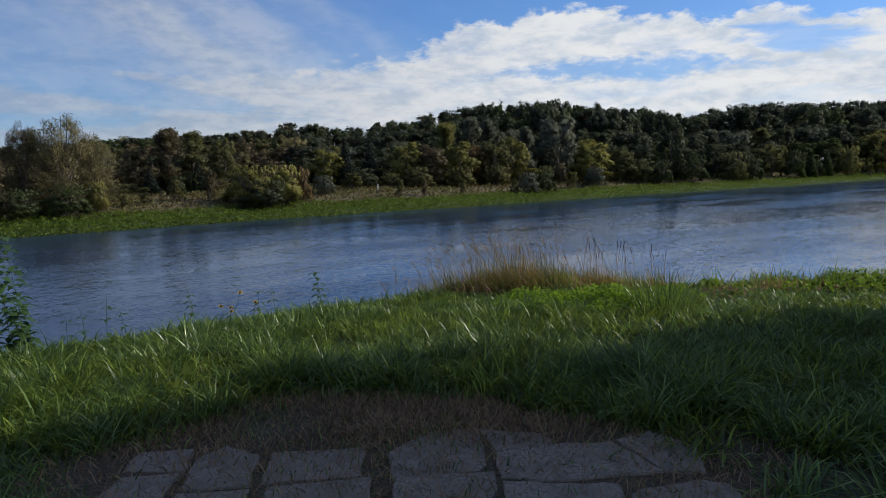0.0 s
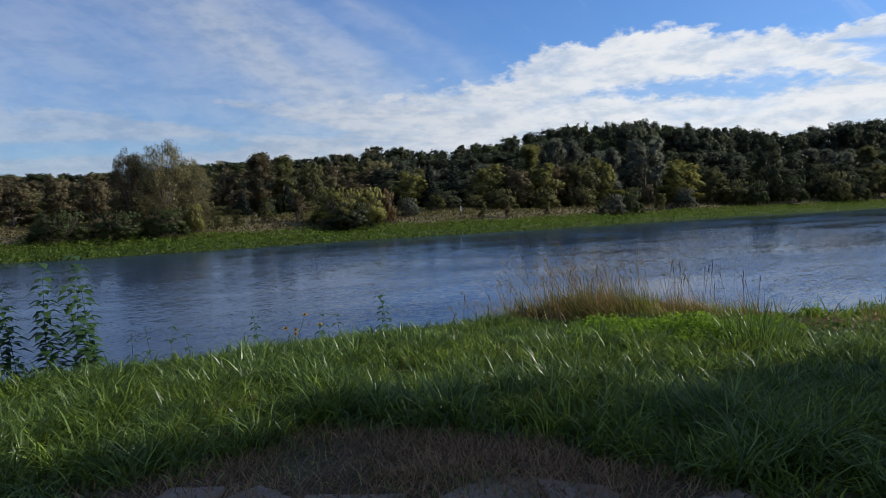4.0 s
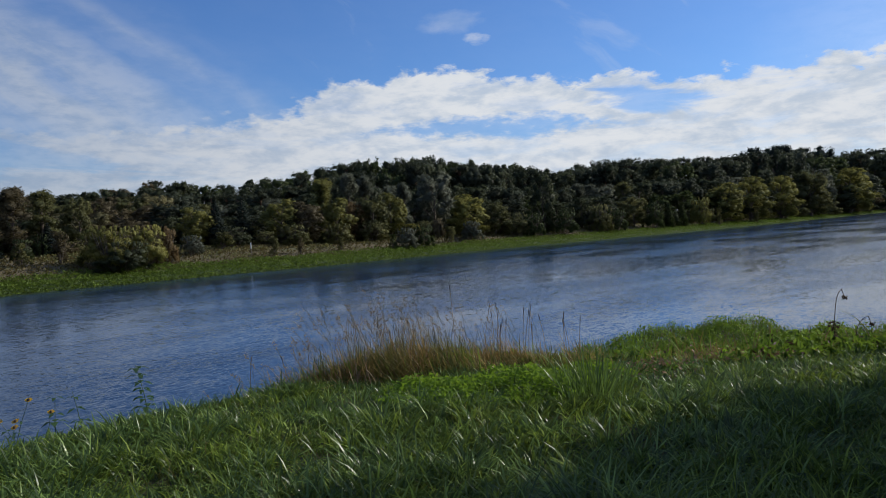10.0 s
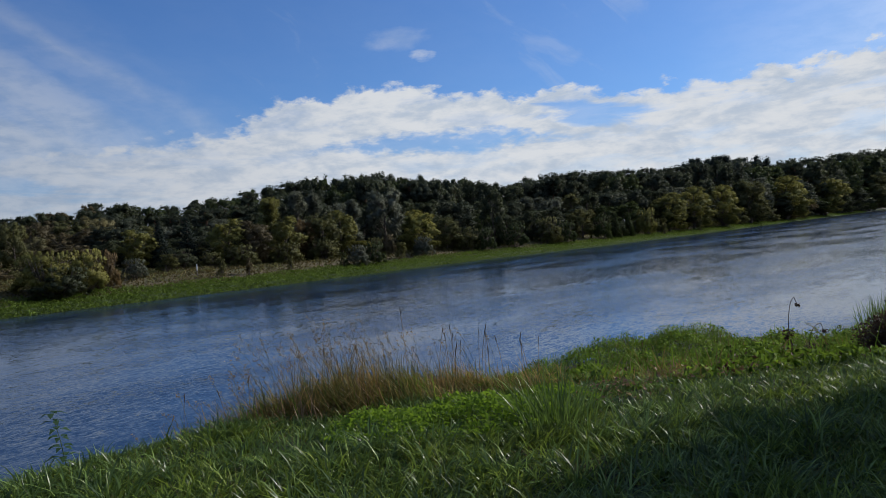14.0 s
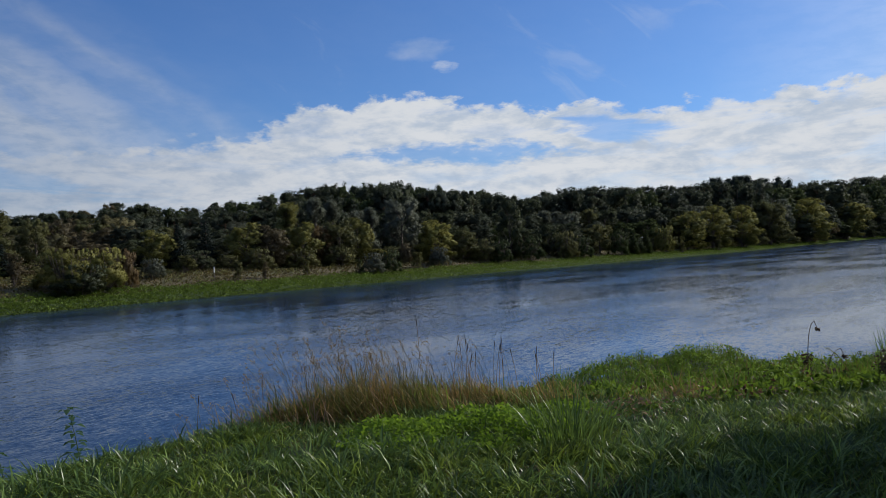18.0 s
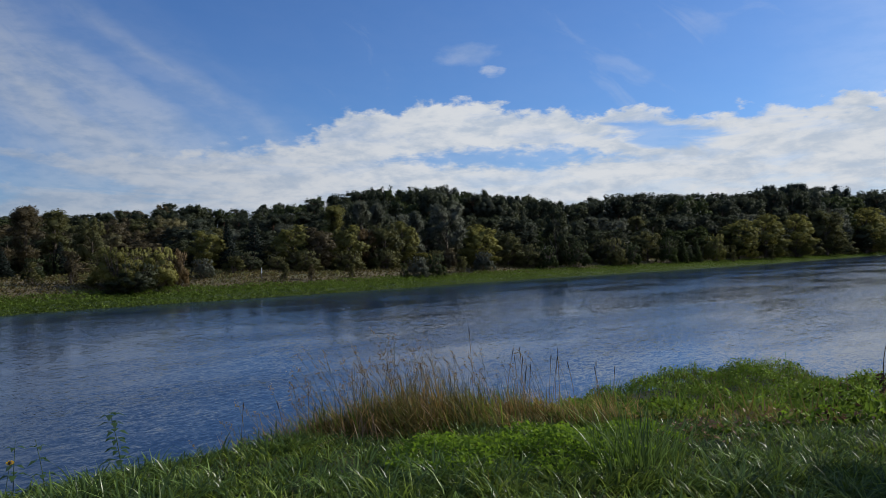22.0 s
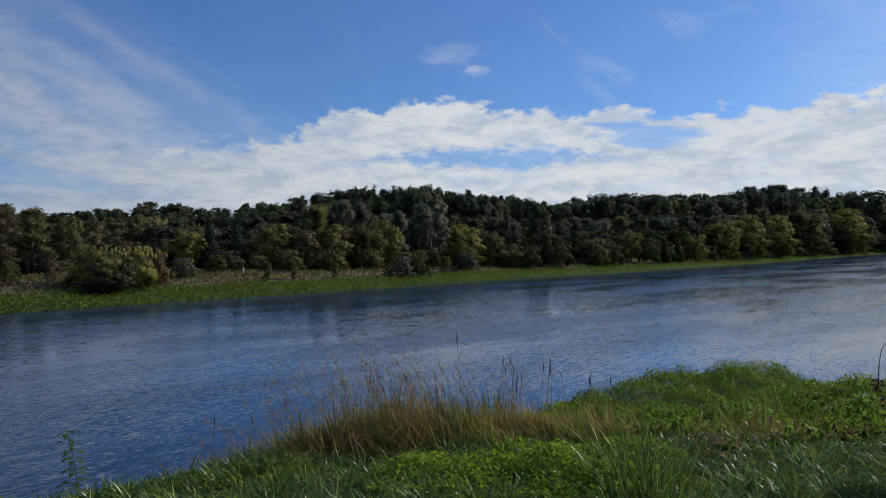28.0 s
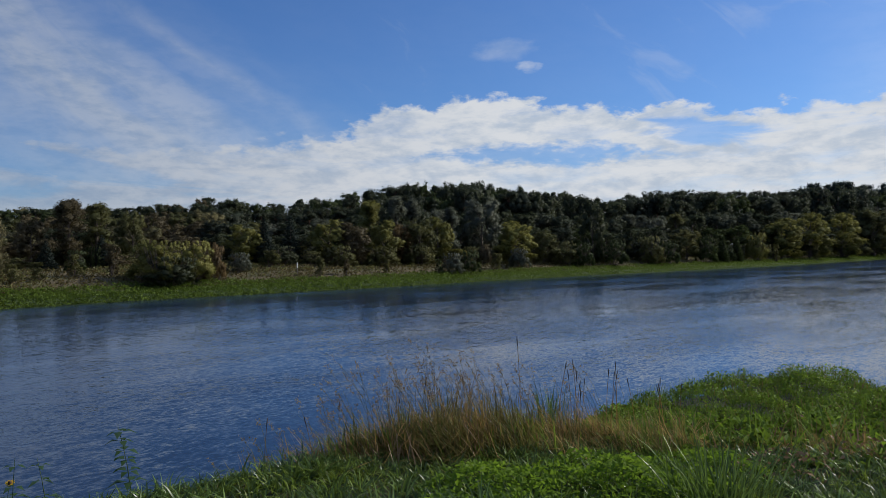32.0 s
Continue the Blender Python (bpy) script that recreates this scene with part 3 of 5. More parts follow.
def lower_bank():
    """Low lush weeds and grass on the lower bank, and dry patches in them."""
    rng = np.random.default_rng(21)
    x, y = scatter(62000, 2.2, 18.5, 9.4, 28.5, rng)
    ok = (polyline_distance(x, y, EDGE) > -0.6) & (polyline_distance(x, y, NEAR_SHORE) < -0.05)
    x, y = x[ok], y[ok]
    m = len(x)
    dry = (lumps(x, y, 1.6, 5.0) + 0.5 * rng.normal(size=m) > 0.75)
    root = np.stack([x, y, height(x, y) - 0.01 + 0.55 * mounds(x, y)], 1)
    ln = rng.uniform(0.10, 0.32, m) * np.clip(0.85 + 0.75 * lumps(x, y, 1.9, 3.0) + 0.5 * lumps(x, y, 5.0, 7.0), 0.2, 2.2)
    wd, le, be, he = rng.uniform(0.010, 0.022, m), rng.uniform(0.1, 0.6, m), rng.uniform(0.1, 0.7, m), rng.uniform(0, 6.3, m)
    for sel, mat, label in ((~dry, WEED, "lush green weeds on the lower river bank"), (dry, STRAW_GREEN, "half dry weeds on the lower river bank")):
        v, f = blades(root[sel], ln[sel], wd[sel], le[sel], be[sel], he[sel], 2, rng)
        stuff("bank_weeds", v, f, mat, label, "weeds")


lower_bank()


def lower_leaves():
    rng = np.random.default_rng(22)
    for n, mat, lo, hi, bias, label in ((112000, WEED, 0.050, 0.130, -0.5, "broad green weed leaves on the lower bank"), (36000, NETTLE, 0.045, 0.110, 0.05, "bright green weed leaves on the lower bank"), (20000, BROWN, 0.04, 0.09, 0.34, "withered brown weeds on the lower bank"), (22000, FOLIAGE["yellow"], 0.03, 0.08, 0.24, "yellowing weed leaves on the lower bank")):
        x, y = scatter(n, 2.2, 18.5, 8.6, 28.5, rng)
        y = 8.6 + (y - 8.6) ** 1.25 * 19.9 ** -0.25
        ok = (polyline_distance(x, y, EDGE) > -0.4) & (polyline_distance(x, y, NEAR_SHORE) < -0.05) & (lumps(x, y, 1.1, n % 7) + 0.35 * rng.normal(size=n) > bias)
        x, y = x[ok], y[ok]
        low = np.clip(0.10 + 0.14 * lumps(x, y, 1.9, 3.0) + 0.14 * lumps(x, y, 5.0, 7.0), 0.03, 0.5)
        z = height(x, y) + low * rng.random(len(x)) ** 0.5 + mounds(x, y) * (1 - 0.6 * rng.random(len(x)) ** 2.5)
        v, f = leaf_cards(np.stack([x, y, z], 1), rng.uniform(lo, hi, len(x)), 0.7, rng, 0.45)
        here, e = mounds(x, y), 0.06
        up = np.stack([(here - mounds(x + e, y)) / e, (here - mounds(x, y + e)) / e, np.full(len(x), 0.55)], 1)
        up = 1.1 * up / np.linalg.norm(up, axis=1, keepdims=True) + rng.normal(0, 0.38, (len(x), 3))
        round_normals(stuff("weed_leaves", v, f, mat, label, "weeds").data, np.repeat(up, 4, axis=0))


lower_leaves()


def upright_weeds():
    """Taller weed stems, singly and in groups, over the lower bank."""
    rng = np.random.default_rng(24)
    for n, mat, ln, bias, label in ((9000, WEED, (0.25, 0.6), 0.0, "upright green weeds on the lower bank"), (5200, STRAW_GREEN, (0.2, 0.55), 0.25, "upright half dry grass on the lower bank"), (2600, DEAD, (0.2, 0.5), 0.35, "dead brown stems on the lower bank")):
        x, y = scatter(n, 2.2, 18.0, 9.0, 28.0, rng)
        ok = (polyline_distance(x, y, EDGE) > 0.2) & (polyline_distance(x, y, NEAR_SHORE) < -0.1) & (lumps(x, y, 1.7, n % 5) + 0.3 * rng.normal(size=n) > bias)
        x, y = x[ok], y[ok]
        m = len(x)
        v, f = blades(np.stack([x, y, height(x, y) + 0.6 * mounds(x, y)], 1), rng.uniform(*ln, m), rng.uniform(0.010, 0.024, m), rng.uniform(0.0, 0.4, m), rng.uniform(0.0, 0.6, m), rng.uniform(0, 6.3, m), 3, rng)
        stuff("upright_weeds", v, f, mat, label, "weeds")


upright_weeds()


def far_bank():
    rng = np.random.default_rng(31)
    line = np.array(FAR_SHORE, float)
    seg = np.array([[*a, *b] for a, b in zip(line[2:-2], line[3:-1])])
    ln = np.hypot(seg[:, 2] - seg[:, 0], seg[:, 3] - seg[:, 1])

    def along(n, s0, s1, power=1.0):
        share = ln / np.hypot(seg[:, 0] + seg[:, 2], seg[:, 1] + seg[:, 3])
        k = rng.choice(len(seg), n, p=share / share.sum())
        t, s = rng.random(n) + rng.uniform(-4, 4, n) / ln[k], s0 + (s1 - s0) * rng.random(n) ** power
        d = (seg[k, 2:] - seg[k, :2]) / ln[k][:, None]
        p = seg[k, :2] + t[:, None] * (seg[k, 2:] - seg[k, :2]) + s[:, None] * np.stack([-d[:, 1], d[:, 0]], 1)
        return p[:, 0], p[:, 1], s

    def billow(x, y):
        return 0.12 + 0.42 * (1 - np.abs(lumps(x, y, 1.5, 3.0))) ** 1.5 * (1 + 0.6 * lumps(x, y, 0.45, 5.0)) + 0.30 * (1 - np.abs(lumps(x, y, 3.9, 1.0))) ** 2

    x, y, s = along(230000, -0.9, 7.5, 1.2)
    h, e = billow(x, y), 0.05
    up = np.stack([(h - billow(x + e, y)) / e, (h - billow(x, y + e)) / e, np.full(len(x), 0.75)], 1) + rng.normal(0, 0.25, (len(x), 3))
    z = np.maximum(height(x, y), WATER_Z) + h * (1 - 0.55 * rng.random(len(x)) ** 2) * np.clip((s + 1.1) / 0.9, 0.3, 1)
    v, f = sprays(np.stack([x, y, z], 1), rng.uniform(0.09, 0.22, len(x)), rng, 0.9)
    weeds = stuff("shore_weeds", v, f, SHORE, "thick green weeds along the far shore", "weeds")
    round_normals(weeds.data, np.repeat(up, 3, axis=0))
    x, y, s = along(90000, 6.0, 32.0)
    v, f = sprays(np.stack([x, y, height(x, y) + rng.uniform(0.02, 0.30, len(x))], 1), rng.uniform(0.15, 0.42, len(x)), rng, 0.6)
    stuff("meadow_grass", v, f, MEADOW, "dry straw-coloured meadow grass behind the far shore", "dry grass")
    x, y, s = along(60000, 6.5, 32.0)
    ok = lumps(x, y, 0.35, 4.0) + 0.4 * lumps(x, y, 1.1, 2.0) > 0.0
    x, y = x[ok], y[ok]
    v, f = sprays(np.stack([x, y, height(x, y) + rng.uniform(0.04, 0.42, len(x))], 1), rng.uniform(0.15, 0.42, len(x)), rng, 0.6)
    stuff("meadow_weeds", v, f, FOLIAGE["olive"], "olive green weeds in the far meadow", "weeds")


far_bank()


# trees and bushes, built one metre high and set out in their true size
def tube(p, q, r0, r1, sides=6):
    p, q = np.array(p, float), np.array(q, float)
    d = (q - p) / (np.linalg.norm(q - p) + 1e-9)
    a = np.cross(d, (0.31, 0.94, 0.12))
    a /= np.linalg.norm(a)
    b = np.cross(d, a)
    g = np.linspace(0, 2 * np.pi, sides, endpoint=False)
    ring = np.cos(g)[:, None] * a + np.sin(g)[:, None] * b
    v = np.concatenate([p + ring * r0, q + ring * r1])
    k = np.arange(sides)
    l = (k + 1) % sides
    return v, np.concatenate([np.stack([k, l, l + sides], 1), np.stack([k, l + sides, k + sides], 1)])


def merged(pieces):
    vs, fs, o = [], [], 0
    for v, f in pieces:
        vs.append(v), fs.append(np.asarray(f) + o)
        o += len(v)
    return np.concatenate(vs), np.concatenate(fs)


def ball():
    """A twenty-sided ball: points on the unit sphere and triangles."""
    g = (1 + 5**0.5) / 2
    v = [np.array(p, float) / math.hypot(1, g) for p in ((-1, g, 0), (1, g, 0), (-1, -g, 0), (1, -g, 0), (0, -1, g), (0, 1, g), (0, -1, -g), (0, 1, -g), (g, 0, -1), (g, 0, 1), (-g, 0, -1), (-g, 0, 1))]
    f = [(0, 11, 5), (0, 5, 1), (0, 1, 7), (0, 7, 10), (0, 10, 11), (1, 5, 9), (5, 11, 4), (11, 10, 2), (10, 7, 6), (7, 1, 8), (3, 9, 4), (3, 4, 2), (3, 2, 6), (3, 6, 8), (3, 8, 9), (4, 9, 5), (2, 4, 11), (6, 2, 10), (8, 6, 7), (9, 8, 1)]
    return np.array(v), np.array(f)


BALL = ball()


def core(blob, rng):
    """The dense inside of a clump of leaves: an uneven knob."""
    v = BALL[0] * rng.uniform(0.45, 0.80, (len(BALL[0]), 1)) * blob[3] * np.array([1, 1, blob[4]]) + np.array(blob[:3])
    v[:, 2] = np.clip(v[:, 2], 0.01, 0.97)
    return v, BALL[1]


def plan(kind, rng):
    """Blobs (x, y, z, radius, flatness) of the crown and limbs (from, to, radius) of a tree one metre high."""
    blobs, limbs = [], []
    if kind == "pine":
        limbs.append(((0, 0, 0), (0.01, 0, 0.9), 0.018))
        for k in range(46):
            z = rng.uniform(0.22, 0.98)
            r = 0.23 * (1.12 - z) ** 0.55 * rng.uniform(0.3, 1.0) + 0.01
            a = rng.uniform(0, 6.3)
            c = (r * math.cos(a), r * math.sin(a), z)
            blobs.append((*c, rng.uniform(0.050, 0.085) * (1.25 - 0.6 * z), 1.0))
            limbs.append(((0.005, 0, z - 0.06), c, 0.005))
    elif kind == "spruce":
        limbs.append(((0, 0, 0), (0, 0, 0.97), 0.015))
        for k in range(54):
            z = 0.05 + 0.92 * (k / 54)
            r = 0.24 * (1.02 - z) * rng.uniform(0.7, 1.1)
            a = 2.4 * k
            c = (r * math.cos(a) * 0.75, r * math.sin(a) * 0.75, z)
            blobs.append((*c, 0.025 + 0.09 * (1.02 - z), 0.5))
            limbs.append(((0, 0, z + 0.02), c, 0.004))
    elif kind in ("broad", "canopy"):
        # boughs spread like a fan, each ending in a lobe of leaf clumps
        low, mid, half = (0.08, 0.38, 0.62) if kind == "broad" else (0.30, 0.55, 0.45)
        limbs.append(((0, 0, 0), (0.01, 0.01, mid + 0.2), 0.022))
        for k in range(17):
            a, z = 2.4 * k + rng.uniform(-0.5, 0.5), low + (0.90 - low) * (k + rng.uniform(0, 1)) / 17
            r = 0.24 * math.sqrt(max(0.05, 1 - ((z - mid) / half) ** 2)) * rng.uniform(0.55, 1.0)
            c = np.array([r * math.cos(a), r * math.sin(a), z])
            big = rng.uniform(0.085, 0.135)
            blobs.append((*c, big * 0.92, 1.0))
            limbs.append(((0.01, 0.01, max(0.08, z - 0.25)), tuple(c), 0.007))
            for q in range(8):
                d = rng.normal(size=3) + np.array([0.6 * math.cos(a), 0.6 * math.sin(a), 0.45])
                e = c + d / np.linalg.norm(d) * big * rng.uniform(0.75, 1.1)
                blobs.append((*e, rng.uniform(0.030, 0.052), 1.0))
                if q < 2:
                    limbs.append((tuple(c), tuple(e), 0.004))
    elif kind == "poplar":
        limbs.append(((0, 0, 0), (0.0, 0.01, 0.93), 0.018))
        for k in range(36):
            a, z = rng.uniform(0, 6.3), rng.uniform(0.05, 0.96)
            r = 0.12 * math.sqrt(max(0.03, 1 - ((z - 0.45) / 0.55) ** 2)) * rng.uniform(0.2, 1.0)
            c = (r * math.cos(a), r * math.sin(a), z)
            blobs.append((*c, rng.uniform(0.04, 0.075), 1.4))
            limbs.append(((0, 0, max(0.05, z - 0.2)), c, 0.005))
    elif kind == "willow":
        limbs.append(((0, 0, 0), (0.02, 0, 0.35), 0.028))
        for k in range(90):
            a, z = rng.uniform(0, 6.3), rng.uniform(0.06, 0.95)
            r = 0.34 * math.sqrt(max(0.10, 1 - ((z - 0.40) / 0.60) ** 2)) * math.sqrt(rng.uniform(0.05, 1.0))
            c = (r * math.cos(a), r * math.sin(a), z)
            blobs.append((*c, rng.uniform(0.05, 0.09) * (1.3 - 0.6 * z), 1.5))
            if k % 3 == 0:
                limbs.append(((0.02 + 0.2 * c[0], 0.2 * c[1], 0.28), c, 0.008))
                limbs.append((c, (c[0] * 1.12, c[1] * 1.12, min(1.0, z + 0.09)), 0.004))
    elif kind == "shrub":
        for k in range(74):
            a, q = rng.uniform(0, 6.3), math.sqrt(rng.random())
            dome = 0.88 * math.sqrt(max(0.05, 1 - (q * 0.95) ** 2)) * rng.uniform(0.85, 1.05)
            z = 0.05 + (dome - 0.05) * rng.random() ** 0.55
            c = (0.50 * q * math.cos(a), 0.50 * q * math.sin(a), z)
            blobs.append((*c, rng.uniform(0.060, 0.105), 1.15))
            if k % 3 == 0:
                limbs.append(((0.12 * math.cos(a) * q, 0.12 * math.sin(a) * q, 0), c, 0.009))
        for k in range(34):
            a, q = rng.uniform(0, 6.3), 0.46 * math.sqrt(rng.random())
            top = (q * math.cos(a), q * math.sin(a), rng.uniform(0.80, 0.98) * math.sqrt(1 - q * q))
            blobs.append((*top, 0.036, 2.4))
            limbs.append(((q * 0.5 * math.cos(a), q * 0.5 * math.sin(a), 0.3), top, 0.005))
    else:  # sapling: loose thin bush
        for k in range(20):
            a, q, z = rng.uniform(0, 6.3), rng.random(), rng.uniform(0.15, 1.0)
            c = (0.30 * q * math.cos(a) * (1.15 - 0.6 * z), 0.30 * q * math.sin(a) * (1.15 - 0.6 * z), z)
            blobs.append((*c, rng.uniform(0.05, 0.10), 1.5))
            limbs.append(((0, 0, 0), c, 0.007))
    return blobs, limbs


LEAVES = {"pine": (7000, 0.0165), "spruce": (5600, 0.019), "broad": (11500, 0.0138), "canopy": (8500, 0.0150), "poplar": (8000, 0.0135), "willow": (22000, 0.0125), "shrub": (12000, 0.0200), "sapling": (2600, 0.034)}
MADE = {}


def tree(kind, tone, x, y, tall, wide, label, category, group, variant=0, rng=random):
    """A tree or bush of that height; wide is its breadth against the plain shape's."""
    key = (kind, tone, variant)
    z = float(height(x, y)) - 0.03
    m = Matrix.Translation((x, y, z)) @ Matrix.Rotation(rng.uniform(0, 6.28), 4, "Z")
    if key in MADE:
        ob = copy_thing(MADE[key], m)
    else:
        r = np.random.default_rng(1000 + 37 * variant + sum(ord(c) for c in kind + tone))
        blobs, limbs = plan(kind, r)
        count, size = LEAVES[kind]
        w8 = np.array([b[3] ** 2 for b in blobs])
        pick = r.choice(len(blobs), count, p=w8 / w8.sum())
        bl = np.array(blobs)[pick]
        d = r.normal(size=(count, 3))
        d /= np.linalg.norm(d, axis=1, keepdims=True)
        c = bl[:, :3] + d * (bl[:, 3] * r.uniform(0.60, 1.16, count))[:, None] * np.stack([np.ones(count), np.ones(count), bl[:, 4]], 1)
        c[:, 2] = np.clip(c[:, 2], 0.015, 1.04)
        c[:, 2] /= c[:, 2].max()
        crown = sprays(c, size * r.uniform(0.6, 1.5, count), r)
        out = np.repeat(0.45 * d + 0.85 * (c - (0, 0, 0.45)) / 0.4 + (0, 0, 0.25) + r.normal(0, 0.12, (count, 3)), 3, axis=0)
        if kind not in ("sapling", "willow"):
            dense = [(core(b, r), b) for b in blobs if b[3] > 0.034]
            crown = merged([crown] + [k for k, b in dense])
            out = np.concatenate([out] + [0.55 * (k[0] - np.array(b[:3])) / b[3] + 0.75 * (k[0] - (0, 0, 0.45)) / 0.4 + (0, 0, 0.1) + r.normal(0, 0.12, k[0].shape) for k, b in dense])
        wood = merged([tube(p, q, rad, rad * 0.45, 5) for p, q, rad in limbs])
        ob = new(category.replace(" ", "_") if kind in ("shrub", "sapling") else kind.replace("broad", "broadleaf").replace("canopy", "broadleaf") + "_tree")
        part("trunk", tri_mesh("trunk", *wood, PINE_BARK if kind == "pine" else BARK), ob)
        part("crown", round_normals(tri_mesh("crown", *crown, FOLIAGE[tone]), out), ob)
        ob.matrix_basis = m
        MADE[key] = ob
    ob.scale = (tall * wide, tall * wide, tall)
    return tagged(ob, label, category, group)


def shore_distance(bearing):
    """How far the far shore lies along a bearing, from the near bank."""
    a = radians(bearing)
    d = np.arange(40, 2600, 1.0)
    s = polyline_distance(0.1 + d * math.sin(a), 1.5 + d * math.cos(a), FAR_SHORE)
    return float(d[np.argmax(s > 0)])


SKYLINE = [(-60, 3.0), (-40, 3.0), (-33, 3.1), (-25, 3.75), (-18, 3.95), (-14.3, 4.35), (-11.6, 4.9), (-9, 4.3), (-6, 4.35), (-4, 4.75), (-0.6, 5.2), (1.2, 5.6), (4, 5.9), (8.7, 6.0), (10.8, 5.5), (13.3, 5.2), (17, 4.7), (20, 4.2), (20.6, 4.6), (25, 4.65), (29, 4.45), (33, 4.2), (33.7, 4.8), (37, 4.75), (38.4, 3.9), (46, 3.95), (60, 3.8)]


def stand(kind, tone, bearing, behind, top, span, label, category, group, variant=0, rng=random):
    """A tree so far behind the far shore, its top at that many degrees above eye level, span degrees broad."""
    d = shore_distance(bearing) + behind
    x, y = 0.1 + d * math.sin(radians(bearing)), 1.5 + d * math.cos(radians(bearing))
    tall = 1.6 + d * math.tan(radians(top)) - float(height(x, y))
    plain = {"pine": 0.42, "spruce": 0.50, "broad": 0.66, "canopy": 0.70, "poplar": 0.34, "willow": 0.72, "shrub": 1.15, "sapling": 0.66}[kind]
    wide = d * math.tan(radians(span)) / (plain * tall)
    return tree(kind, tone, x, y, tall, wide, label, category, group, variant, rng)


def forest():
    rng = random.Random(5)
    az_list, el_list = zip(*SKYLINE)
    for step, near, deep, share, kinds in ((0.85, 92, 22, 1.0, ("pine", "canopy", "canopy")), (1.15, 64, 14, 0.83, ("canopy", "pine", "canopy")), (1.5, 46, 10, 0.64, ("canopy", "canopy", "canopy", "poplar")), (1.7, 35, 6, 0.42, ("broad", "broad")), (1.9, 60, 8, 0.40, ("broad", "broad"))):
        b = -47.0
        while b < 47.3:
            k = rng.choice(kinds)
            tone = {"pine": "pine", "canopy": rng.choice(["dark", "dark", "pine", "dark", "green"] if share > 0.7 else ["dark", "dark", "pine", "dark", "pine", "grey"]), "broad": rng.choice(["dark", "pine", "dark", "green"]), "poplar": rng.choice(["olive", "grey", "grey"])}[k]
            if b < -12 and rng.random() < (0.75 if share < 1 else 0.3):
                k, tone = rng.choice(["canopy", "broad"]), rng.choice(["brown", "olive", "pale"])
            if b > 19 and share == 1:
                k, tone = "pine", "pine"
            if 33.4 < b < 37.8 and share == 1:
                k, tone = "canopy", "spruce"
            top = float(np.interp(b, az_list, el_list)) * (0.94 if share == 0.83 and b > 6 else share) * rng.uniform(0.965, 1.025)
            words = {"dark": "dark green", "pine": "deep green", "green": "green", "olive": "olive green", "brown": "browning", "spruce": "blackish green", "grey": "grey-green", "pale": "pale olive"}[tone]
            label = {"pine": "tall dark green pine in the wood on the hill", "poplar": "slender %s poplar at the edge of the wood" % words}.get(k, "dense %s broadleaf tree in the wood on the hill" % words)
            stand(k, tone, b + rng.uniform(-0.3, 0.3), near + rng.uniform(0, deep), top, {"pine": 2.2, "canopy": 3.2, "broad": 3.1, "poplar": 1.9}[k] * rng.uniform(0.85, 1.2), label, "tree", "wood on the hill", rng.randrange(2), rng)
            b += step * rng.uniform(0.75, 1.25)


forest()

